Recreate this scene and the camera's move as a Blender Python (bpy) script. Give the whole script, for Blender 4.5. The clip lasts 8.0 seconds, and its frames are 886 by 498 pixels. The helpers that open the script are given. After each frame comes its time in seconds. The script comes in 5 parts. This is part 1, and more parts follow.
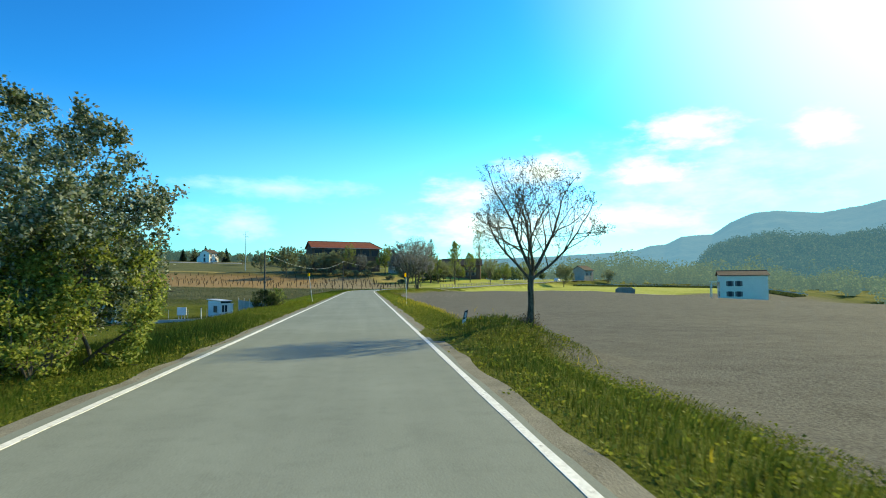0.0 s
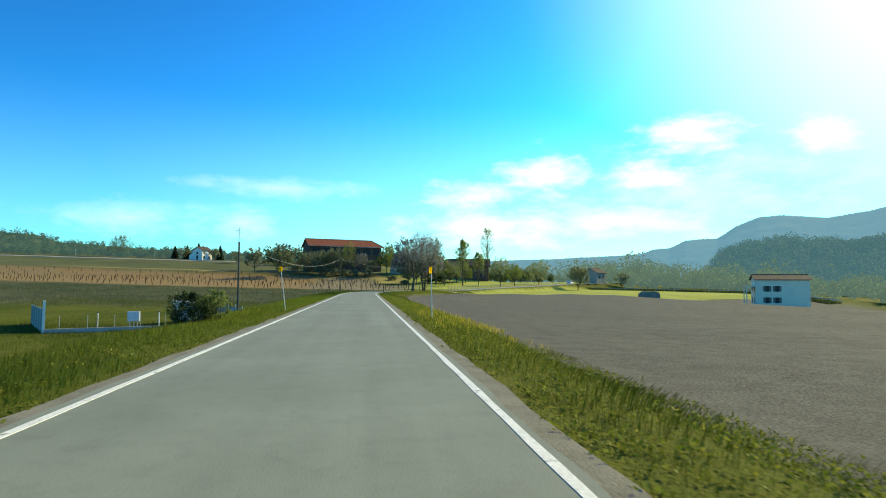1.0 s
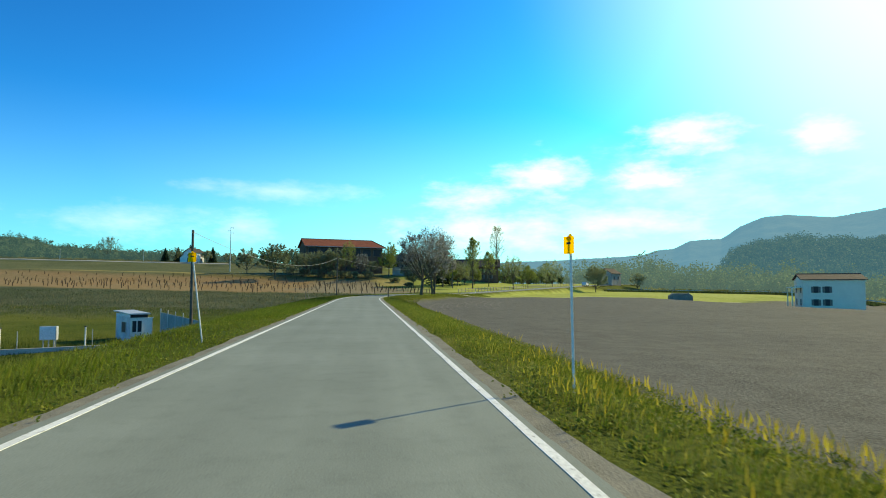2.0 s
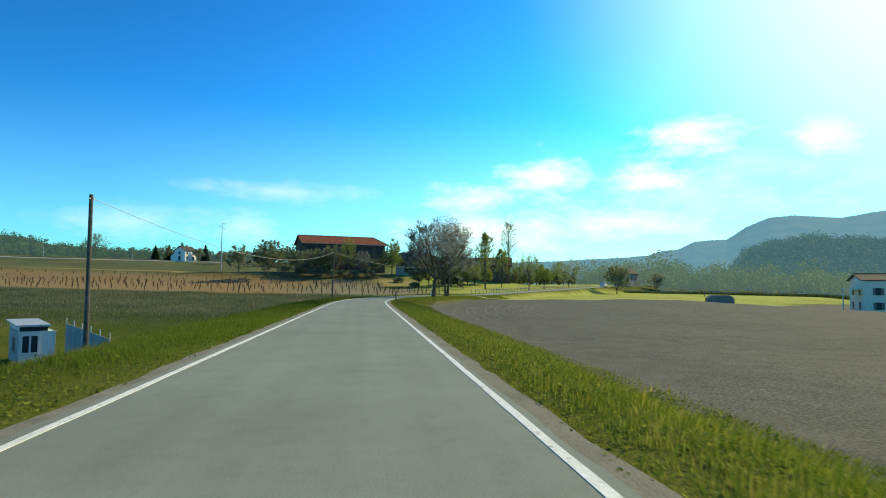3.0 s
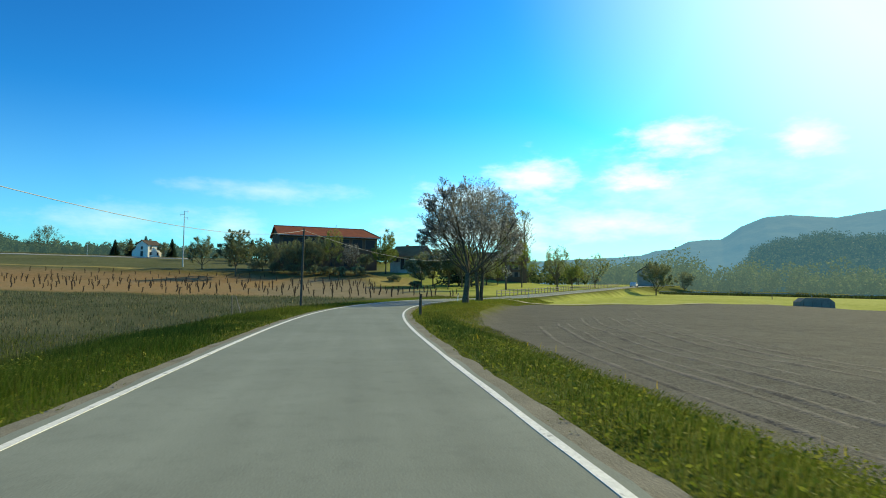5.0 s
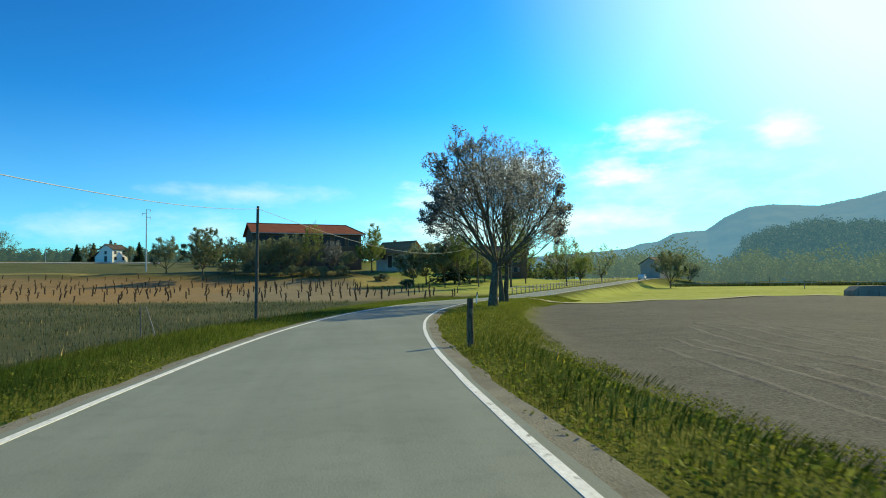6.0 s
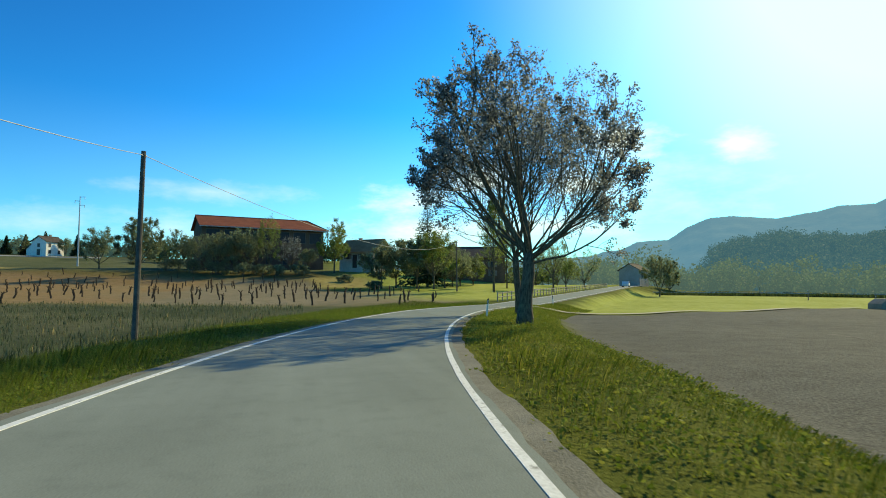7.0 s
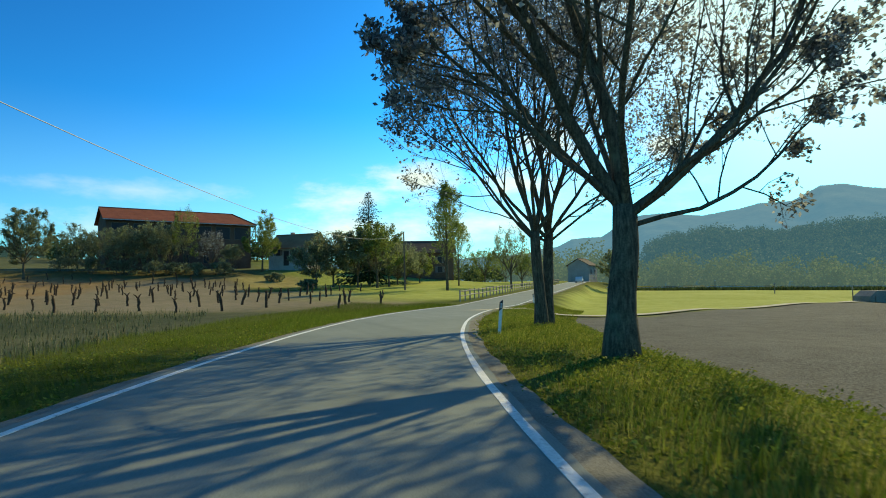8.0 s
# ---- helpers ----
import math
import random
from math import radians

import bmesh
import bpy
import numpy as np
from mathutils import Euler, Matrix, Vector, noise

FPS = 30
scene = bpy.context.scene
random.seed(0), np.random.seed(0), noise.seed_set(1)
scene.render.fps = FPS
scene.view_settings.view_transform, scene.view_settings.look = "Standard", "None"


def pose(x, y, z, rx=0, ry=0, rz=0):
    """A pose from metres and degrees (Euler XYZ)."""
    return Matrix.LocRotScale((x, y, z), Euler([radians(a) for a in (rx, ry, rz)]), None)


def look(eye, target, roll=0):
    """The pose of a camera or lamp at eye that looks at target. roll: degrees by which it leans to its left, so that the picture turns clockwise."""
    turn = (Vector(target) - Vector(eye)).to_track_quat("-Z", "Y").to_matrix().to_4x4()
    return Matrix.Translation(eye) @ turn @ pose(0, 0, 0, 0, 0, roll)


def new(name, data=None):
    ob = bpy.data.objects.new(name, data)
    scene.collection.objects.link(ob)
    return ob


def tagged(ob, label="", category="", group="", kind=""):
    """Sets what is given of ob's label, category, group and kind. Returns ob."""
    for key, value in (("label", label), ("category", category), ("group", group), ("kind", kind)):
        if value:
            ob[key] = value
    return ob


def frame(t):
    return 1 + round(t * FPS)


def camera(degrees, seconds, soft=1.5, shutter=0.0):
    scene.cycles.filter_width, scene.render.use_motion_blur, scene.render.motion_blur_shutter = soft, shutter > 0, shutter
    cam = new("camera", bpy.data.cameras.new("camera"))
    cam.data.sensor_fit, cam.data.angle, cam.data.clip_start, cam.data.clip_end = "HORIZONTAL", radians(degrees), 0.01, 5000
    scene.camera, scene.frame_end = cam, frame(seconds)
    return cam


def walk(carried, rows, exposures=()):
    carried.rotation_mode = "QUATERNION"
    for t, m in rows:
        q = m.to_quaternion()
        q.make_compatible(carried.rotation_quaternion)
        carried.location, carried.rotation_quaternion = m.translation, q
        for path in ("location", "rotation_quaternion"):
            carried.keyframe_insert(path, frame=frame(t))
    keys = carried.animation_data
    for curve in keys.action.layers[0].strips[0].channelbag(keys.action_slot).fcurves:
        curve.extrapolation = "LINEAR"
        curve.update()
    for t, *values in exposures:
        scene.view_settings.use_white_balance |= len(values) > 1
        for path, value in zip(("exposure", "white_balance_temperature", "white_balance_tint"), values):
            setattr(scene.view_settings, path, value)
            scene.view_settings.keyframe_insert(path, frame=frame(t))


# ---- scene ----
cam = camera(73.0, 8.0, soft=1.0, shutter=0.07)
PATH = [
    (0.0, pose(0.794, -0.000, 1.366, 93.26, 0.30, -7.42)),
    (0.5, pose(0.826, 7.854, 1.318, 93.45, 0.07, -7.44)),
    (1.0, pose(0.841, 16.070, 1.324, 93.42, -0.34, -7.39)),
    (1.5, pose(0.784, 24.451, 1.340, 93.54, -0.02, -7.36)),
    (3.0, pose(0.684, 49.826, 1.320, 93.70, -0.18, -7.27)),
    (3.5, pose(0.500, 58.130, 1.303, 93.69, -0.45, -7.20)),
    (4.0, pose(0.534, 66.409, 1.308, 93.89, -0.92, -7.37)),
    (4.5, pose(0.506, 74.643, 1.308, 93.78, -0.94, -7.76)),
    (6.0, pose(0.906, 99.287, 1.272, 93.58, 1.38, -9.81)),
    (6.5, pose(1.301, 106.502, 1.268, 93.57, 0.82, -11.14)),
    (7.0, pose(1.870, 113.465, 1.244, 93.91, 0.23, -13.27)),
    (7.5, pose(2.605, 119.678, 1.206, 93.82, 0.72, -15.96)),
    (8.0, pose(3.754, 126.157, 1.193, 93.71, 1.11, -19.19)),
]
walk(cam, PATH, exposures=[(t, e, 8600, -10) for t, e in ((0.0, 0.45), (0.6, 0.4), (1.5, 0.28), (3.5, 0.14), (6.5, 0.08), (7.2, 0.05), (8.0, -0.05))])

# ---- light ----
SUN_AZ, SUN_EL = radians(56), radians(29)      # clockwise from +y, above the horizon
world = bpy.data.worlds.new("world")
scene.world = world
world.use_nodes = True


def build_world():
    nt = world.node_tree
    nt.nodes.clear()
    N, L = nt.nodes.new, nt.links.new

    def calc(op, a, b=None, c=None):
        n = N("ShaderNodeMath")
        n.operation = op
        for k, v in enumerate((a, b, c)):
            if isinstance(v, (int, float)):
                n.inputs[k].default_value = v
            elif v is not None:
                L(v, n.inputs[k])
        return n.outputs[0]

    out, bg = N("ShaderNodeOutputWorld"), N("ShaderNodeBackground")
    sky = N("ShaderNodeTexSky")
    sky.sky_type, sky.sun_disc = "NISHITA", False
    sky.sun_elevation, sky.sun_rotation = SUN_EL, SUN_AZ
    sky.air_density, sky.dust_density, sky.ozone_density = 1.0, 0.55, 3.0
    tint = N("ShaderNodeMix")
    tint.data_type, tint.blend_type = "RGBA", "MULTIPLY"
    tint.inputs["Factor"].default_value = 1.0
    tint.inputs[7].default_value = (0.058, 0.50, 0.82, 1)
    deep = N("ShaderNodeGamma")
    deep.inputs[1].default_value = 1.62
    L(sky.outputs[0], deep.inputs[0])
    L(deep.outputs[0], tint.inputs[6])
    # fair-weather clouds, low over the horizon
    geo, sep = N("ShaderNodeTexCoord"), N("ShaderNodeSeparateXYZ")
    L(geo.outputs["Generated"], sep.inputs[0])
    az = calc("ARCTAN2", sep.outputs["X"], sep.outputs["Y"])
    el = calc("ARCSINE", sep.outputs["Z"])
    flat = N("ShaderNodeCombineXYZ")
    L(calc("MULTIPLY", az, 9.0), flat.inputs[0])
    L(calc("MULTIPLY", el, 22.0), flat.inputs[1])
    noi = N("ShaderNodeTexNoise")
    noi.inputs["Scale"].default_value, noi.inputs["Detail"].default_value, noi.inputs["Roughness"].default_value = 1.6, 7, 0.6
    L(flat.outputs[0], noi.inputs["Vector"])
    rag = calc("MULTIPLY", calc("SUBTRACT", noi.outputs["Fac"], 0.5), 2.6)
    total = None
    for a, e, w, h, strength in CLOUDS:
        da = calc("DIVIDE", calc("SUBTRACT", az, radians(a)), radians(w))
        de = calc("DIVIDE", calc("SUBTRACT", el, radians(e)), radians(h))
        r = calc("SQRT", calc("ADD", calc("MULTIPLY", da, da), calc("MULTIPLY", de, de)))
        v = calc("MULTIPLY", calc("SMOOTH_MAX", calc("SUBTRACT", 1.1, calc("ADD", r, rag)), 0.0, 0.25), strength)
        total = v if total is None else calc("MAXIMUM", total, v)
    mix = N("ShaderNodeMix")
    mix.data_type, mix.clamp_factor = "RGBA", True
    # pale haze round the sun
    toward = (math.sin(SUN_AZ) * math.cos(SUN_EL), math.cos(SUN_AZ) * math.cos(SUN_EL), math.sin(SUN_EL))
    dot = calc("ADD", calc("ADD", calc("MULTIPLY", sep.outputs["X"], toward[0]), calc("MULTIPLY", sep.outputs["Y"], toward[1])), calc("MULTIPLY", sep.outputs["Z"], toward[2]))
    glow = calc("POWER", calc("MAXIMUM", calc("DIVIDE", calc("SUBTRACT", dot, 0.78), 0.20), 0.0), 2.2)
    veil = N("ShaderNodeMix")
    veil.data_type, veil.clamp_factor = "RGBA", True
    low = calc("MULTIPLY", calc("POWER", calc("MAXIMUM", calc("SUBTRACT", 1.0, calc("DIVIDE", calc("ABSOLUTE", el), 0.30)), 0.0), 1.5), 0.72)
    sunward = calc("MINIMUM", calc("MAXIMUM", calc("DIVIDE", calc("SUBTRACT", dot, 0.25), 0.5), 0.0), 1.0)
    low = calc("MULTIPLY", low, calc("MULTIPLY_ADD", sunward, 0.65, 0.35))
    L(calc("MINIMUM", calc("MAXIMUM", glow, low), 0.9), veil.inputs["Factor"])
    L(tint.outputs[2], veil.inputs[6])
    veil.inputs[7].default_value = (8.0, 9.7, 10.6, 1)
    L(calc("MINIMUM", total, 0.9), mix.inputs["Factor"])
    L(veil.outputs[2], mix.inputs[6])
    mix.inputs[7].default_value = (9.0, 9.9, 10.6, 1)
    L(mix.outputs[2], bg.inputs["Color"])
    bg.inputs["Strength"].default_value = 0.11
    L(bg.outputs[0], out.inputs[0])


# azimuth, elevation, half-width, half-height in degrees, density
CLOUDS = [(10, 8.2, 4.4, 1.9, 0.75), (17.0, 10.2, 5.2, 2.2, 0.85), (27.2, 10.0, 5.2, 1.5, 0.95), (29.9, 13.3, 4.6, 2.0, 0.9), (39.9, 12.3, 2.6, 1.8, 1.0),
          (13, 5.4, 10.0, 2.2, 0.7), (24, 6.0, 9.0, 1.8, 0.6), (30, 9, 12, 4, 0.35), (-8, 8.8, 8.0, 1.0, 0.3), (-20, 5.6, 7.0, 1.6, 0.3), (-11, 5.4, 3.0, 1.6, 0.35), (-60, 9, 12, 2, 0.4), (80, 10, 12, 3, 0.5), (150, 12, 20, 4, 0.4)]
build_world()
sun_data = bpy.data.lights.new("sun", "SUN")
sun_data.energy, sun_data.angle, sun_data.color = 5.0, radians(0.6), (1.0, 0.85, 0.60)
sun = new("sun", sun_data)
sun.matrix_world = look((math.sin(SUN_AZ) * 60, math.cos(SUN_AZ) * 60, math.tan(SUN_EL) * 60), (0, 0, 0))


# ---- materials ----
def node_mat(name):
    m = bpy.data.materials.new(name)
    m.use_nodes = True
    nt = m.node_tree
    return m, nt, nt.nodes["Principled BSDF"]


def ramp(nt, a, b, lo=0.35, hi=0.65):
    r = nt.nodes.new("ShaderNodeValToRGB")
    e = r.color_ramp.elements
    e[0].position, e[0].color = lo, (*a, 1)
    e[1].position, e[1].color = hi, (*b, 1)
    return r


def noise_node(nt, scale, detail=5, rough=0.6, vec=None):
    n = nt.nodes.new("ShaderNodeTexNoise")
    n.inputs["Scale"].default_value, n.inputs["Detail"].default_value, n.inputs["Roughness"].default_value = scale, detail, rough
    if vec is None:
        g = nt.nodes.new("ShaderNodeNewGeometry")
        vec = g.outputs["Position"]
    nt.links.new(vec, n.inputs["Vector"])
    return n


def mixed(nt, fac, a, b, blend="MIX"):
    m = nt.nodes.new("ShaderNodeMix")
    m.data_type, m.blend_type = "RGBA", blend
    for sock, v in ((0, fac), (6, a), (7, b)):
        if isinstance(v, (int, float)):
            m.inputs[sock].default_value = v
        elif isinstance(v, tuple):
            m.inputs[sock].default_value = (*v, 1)
        else:
            nt.links.new(v, m.inputs[sock])
    return m.outputs[2]


def surface(name, a, b, scale=2.0, fine=30.0, rough=0.85, bump=0.3, metal=0.0, c=None, depth=0.02):
    """Two-scale noise between colours a and b, fine grain, and relief."""
    m, nt, bs = node_mat(name)
    big = noise_node(nt, scale)
    small = noise_node(nt, fine, 3)
    r1 = ramp(nt, a, b)
    nt.links.new(big.outputs["Fac"], r1.inputs[0])
    lo = tuple(v * 0.65 for v in (c or a))
    hi = tuple(min(1, v * 1.3) for v in (c or b))
    r2 = ramp(nt, lo, hi, 0.3, 0.7)
    nt.links.new(small.outputs["Fac"], r2.inputs[0])
    nt.links.new(mixed(nt, 0.4, r1.outputs[0], r2.outputs[0]), bs.inputs["Base Color"])
    bs.inputs["Roughness"].default_value, bs.inputs["Metallic"].default_value = rough, metal
    bs.inputs["Specular IOR Level"].default_value = 0.08 if rough > 0.75 else 0.4
    if bump:
        bp = nt.nodes.new("ShaderNodeBump")
        bp.inputs["Strength"].default_value, bp.inputs["Distance"].default_value = bump, depth
        nt.links.new(small.outputs["Fac"], bp.inputs["Height"])
        nt.links.new(bp.outputs[0], bs.inputs["Normal"])
    return m


def leaf_mat(name, a, b, c=None, trans=0.45):
    """Leaves that differ one by one, and let some light through."""
    m, nt, bs = node_mat(name)
    g = nt.nodes.new("ShaderNodeNewGeometry")
    r = ramp(nt, a, b, 0.0, 1.0)
    if c:
        r.color_ramp.elements.new(0.5).color = (*c, 1)
    nt.links.new(g.outputs["Random Per Island"], r.inputs[0])
    nt.links.new(r.outputs[0], bs.inputs["Base Color"])
    bs.inputs["Roughness"].default_value = 0.7
    bs.inputs["Specular IOR Level"].default_value = 0.08
    tr = nt.nodes.new("ShaderNodeBsdfTranslucent")
    nt.links.new(r.outputs[0], tr.inputs["Color"])
    ms = nt.nodes.new("ShaderNodeMixShader")
    ms.inputs[0].default_value = trans
    out = nt.nodes["Material Output"]
    nt.links.new(bs.outputs[0], ms.inputs[1])
    nt.links.new(tr.outputs[0], ms.inputs[2])
    nt.links.new(ms.outputs[0], out.inputs[0])
    return m


M = {}


def asphalt():
    """Worn asphalt: grain, dark repairs and long streaks where wheels run."""
    m = surface("asphalt", (0.178, 0.200, 0.172), (0.232, 0.260, 0.228), 0.35, 60, 0.8, 0.3, depth=0.006)
    nt = m.node_tree
    bs = nt.nodes["Principled BSDF"]
    link = bs.inputs["Base Color"].links[0].from_socket
    g = nt.nodes.new("ShaderNodeNewGeometry")
    mp = nt.nodes.new("ShaderNodeMapping")
    mp.inputs["Scale"].default_value = (1.5, 0.04, 1.0)
    nt.links.new(g.outputs["Position"], mp.inputs["Vector"])
    streak = noise_node(nt, 1.0, 4, 0.55, mp.outputs[0])
    r = ramp(nt, (0.80, 0.80, 0.80), (1.10, 1.10, 1.10), 0.30, 0.70)
    nt.links.new(streak.outputs["Fac"], r.inputs[0])
    c = mixed(nt, 0.5, link, r.outputs[0], "MULTIPLY")
    spots = noise_node(nt, 2.6, 6, 0.72)
    r2 = ramp(nt, (0.70, 0.70, 0.71), (1.04, 1.04, 1.04), 0.34, 0.50)
    nt.links.new(spots.outputs["Fac"], r2.inputs[0])
    nt.links.new(mixed(nt, 0.3, c, r2.outputs[0], "MULTIPLY"), bs.inputs["Base Color"])
    return m


M["asphalt"] = asphalt()


def worn_paint():
    m = surface("road_paint", (0.6, 0.6, 0.56), (0.78, 0.78, 0.74), 3, 25, 0.6, 0.2, depth=0.003)
    nt = m.node_tree
    bs = nt.nodes["Principled BSDF"]
    link = bs.inputs["Base Color"].links[0]
    n = noise_node(nt, 7, 6, 0.7)
    r = ramp(nt, (0, 0, 0), (1, 1, 1), 0.58, 0.66)
    nt.links.new(n.outputs["Fac"], r.inputs[0])
    nt.links.new(mixed(nt, r.outputs[0], link.from_socket, (0.2, 0.19, 0.16)), bs.inputs["Base Color"])
    return m


M["paint"] = worn_paint()
M["gravel"] = surface("gravel", (0.13, 0.125, 0.10), (0.25, 0.24, 0.195), 1.2, 40, 0.95, 0.6)
M["soil"] = surface("ploughed_soil", (0.085, 0.082, 0.072), (0.175, 0.168, 0.150), 0.8, 12, 0.95, 0.8, depth=0.05)
M["bark"] = surface("bark", (0.07, 0.060, 0.042), (0.155, 0.135, 0.098), 4, 30, 0.95, 0.8, depth=0.03)
M["twig"] = surface("twig", (0.075, 0.064, 0.05), (0.16, 0.138, 0.11), 3, 20, 0.9, 0)


def fissured_bark():
    m = M["bark"]
    nt = m.node_tree
    bs = nt.nodes["Principled BSDF"]
    link = bs.inputs["Base Color"].links[0].from_socket
    g = nt.nodes.new("ShaderNodeNewGeometry")
    mp = nt.nodes.new("ShaderNodeMapping")
    mp.inputs["Scale"].default_value = (1.0, 1.0, 0.14)
    nt.links.new(g.outputs["Position"], mp.inputs["Vector"])
    n = noise_node(nt, 22, 5, 0.65, mp.outputs[0])
    r = ramp(nt, (0.35, 0.34, 0.32), (1.5, 1.45, 1.35), 0.36, 0.66)
    nt.links.new(n.outputs["Fac"], r.inputs[0])
    moss = noise_node(nt, 1.3, 5, 0.7)
    r2 = ramp(nt, (0, 0, 0), (1, 1, 1), 0.55, 0.72)
    nt.links.new(moss.outputs["Fac"], r2.inputs[0])
    c = mixed(nt, 0.8, link, r.outputs[0], "MULTIPLY")
    nt.links.new(mixed(nt, r2.outputs[0], c, (0.15, 0.16, 0.10)), bs.inputs["Base Color"])
    bp = [k for k in nt.nodes if k.bl_idname == "ShaderNodeBump"][0]
    nt.links.new(n.outputs["Fac"], bp.inputs["Height"])
    bp.inputs["Strength"].default_value, bp.inputs["Distance"].default_value = 0.9, 0.03


fissured_bark()
M["vine_wood"] = surface("vine_bark", (0.035, 0.026, 0.018), (0.10, 0.072, 0.048), 6, 30, 0.95, 0.6)
M["oldwood"] = surface("weathered_wood", (0.12, 0.10, 0.08), (0.24, 0.21, 0.18), 3, 25, 0.9, 0.5)
M["pale_wood"] = surface("sun_bleached_wood", (0.26, 0.22, 0.165), (0.42, 0.37, 0.29), 3, 25, 0.9, 0.4)
M["tarred"] = surface("tarred_wood", (0.06, 0.054, 0.048), (0.15, 0.135, 0.115), 3, 25, 0.9, 0.5)
M["roof"] = surface("roof_tiles", (0.17, 0.055, 0.034), (0.27, 0.092, 0.056), 0.6, 8, 0.85, 0.3)
M["roof_old"] = surface("old_roof_tiles", (0.30, 0.14, 0.065), (0.42, 0.22, 0.115), 0.6, 8, 0.9, 0.3)
M["cream"] = surface("cream_render", (0.74, 0.64, 0.50), (0.82, 0.73, 0.58), 0.5, 12, 0.9, 0.1)
M["roof_dark"] = surface("dark_roof_tiles", (0.06, 0.05, 0.045), (0.11, 0.09, 0.08), 0.6, 8, 0.9, 0.3)
M["plaster"] = surface("plaster", (0.30, 0.26, 0.21), (0.42, 0.37, 0.31), 0.5, 12, 0.9, 0.15)
M["white"] = surface("white_render", (0.74, 0.71, 0.64), (0.82, 0.80, 0.74), 0.7, 15, 0.8, 0.1)
M["brick"] = surface("old_brickwork", (0.10, 0.06, 0.04), (0.17, 0.11, 0.075), 0.5, 10, 0.9, 0.3)
M["dark"] = surface("dark_opening", (0.015, 0.015, 0.017), (0.03, 0.03, 0.03), 1, 9, 0.5, 0)
M["dust"] = surface("dry_dust", (0.36, 0.33, 0.23), (0.52, 0.48, 0.35), 0.7, 12, 0.95, 0.3)
M["concrete"] = surface("concrete", (0.32, 0.31, 0.29), (0.45, 0.44, 0.41), 1.0, 20, 0.9, 0.3)
M["shed"] = surface("shed_panel", (0.5, 0.54, 0.58), (0.66, 0.69, 0.72), 0.8, 14, 0.6, 0.1)
M["sheet"] = surface("metal_sheet", (0.4, 0.42, 0.43), (0.55, 0.56, 0.56), 0.8, 14, 0.5, 0.1, 0.4)
M["yellow"] = leaf_mat("yellow_plastic_sheet", (0.92, 0.66, 0.03), (0.95, 0.72, 0.05), None, 0.75)
M["panel_grey"] = surface("grey_panel", (0.20, 0.225, 0.22), (0.30, 0.325, 0.32), 0.8, 14, 0.8, 0.1)
M["stone"] = surface("grey_stone", (0.15, 0.145, 0.13), (0.25, 0.24, 0.21), 0.6, 10, 0.9, 0.3)
M["steel"] = surface("galvanised_steel", (0.35, 0.36, 0.37), (0.5, 0.5, 0.5), 1.5, 20, 0.5, 0.1, 0.6)
M["rail"] = surface("guard_rail_metal", (0.42, 0.42, 0.40), (0.55, 0.55, 0.52), 0.5, 4, 0.6, 0, 0.5)
M["wire"] = surface("cable", (0.30, 0.32, 0.34), (0.42, 0.44, 0.46), 1, 10, 0.6, 0)
M["black"] = surface("black_plastic", (0.012, 0.012, 0.013), (0.03, 0.03, 0.03), 2, 20, 0.5, 0)
M["leaf_spring"] = leaf_mat("spring_leaves", (0.10, 0.145, 0.025), (0.44, 0.47, 0.16), (0.23, 0.29, 0.055), 0.5)
# the pale end of this range paints sky glints on glossy green leaves
M["leaf_hedge"] = leaf_mat("hedge_leaves_painted_glints", (0.045, 0.07, 0.03), (0.48, 0.52, 0.42), (0.115, 0.165, 0.075), 0.38)
M["leaf_young"] = leaf_mat("young_brownish_leaves", (0.075, 0.085, 0.08), (0.46, 0.48, 0.46), (0.18, 0.195, 0.185), 0.6)
M["leaf_bud"] = leaf_mat("opening_buds", (0.06, 0.05, 0.038), (0.22, 0.19, 0.145), (0.12, 0.10, 0.078), 0.35)
M["leaf_green"] = leaf_mat("green_leaves", (0.09, 0.13, 0.03), (0.36, 0.40, 0.12), (0.18, 0.235, 0.06), 0.5)
M["leaf_dark"] = leaf_mat("dark_leaves", (0.09, 0.12, 0.075), (0.34, 0.37, 0.22), (0.19, 0.23, 0.125), 0.55)
M["leaf_pale"] = leaf_mat("pale_leaves", (0.17, 0.21, 0.09), (0.46, 0.48, 0.26), (0.29, 0.33, 0.15), 0.5)
M["grass_low"] = leaf_mat("lush_grass_blades", (0.05, 0.09, 0.012), (0.19, 0.24, 0.04), (0.095, 0.145, 0.018), 0.4)
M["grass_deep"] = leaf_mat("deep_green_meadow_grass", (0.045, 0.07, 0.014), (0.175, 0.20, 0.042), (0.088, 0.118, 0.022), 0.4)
M["grass"] = leaf_mat("grass_blades", (0.10, 0.13, 0.018), (0.36, 0.35, 0.08), (0.20, 0.22, 0.04), 0.4)
M["leaf_far"] = leaf_mat("far_woods", (0.05, 0.085, 0.036), (0.14, 0.18, 0.08), (0.09, 0.13, 0.055), 0.55)
M["weed"] = leaf_mat("field_weed_stalks", (0.035, 0.055, 0.026), (0.17, 0.19, 0.10), (0.080, 0.105, 0.050), 0.3)
M["flower"] = leaf_mat("yellow_flower_heads", (0.40, 0.30, 0.03), (0.62, 0.48, 0.06), (0.36, 0.32, 0.05), 0.4)
M["leaf_weed"] = leaf_mat("verge_weed_leaves", (0.085, 0.12, 0.016), (0.28, 0.29, 0.055), (0.155, 0.19, 0.03), 0.4)
M["leaf_bush"] = leaf_mat("dark_bush_leaves", (0.028, 0.046, 0.016), (0.11, 0.14, 0.05), (0.055, 0.08, 0.028), 0.4)
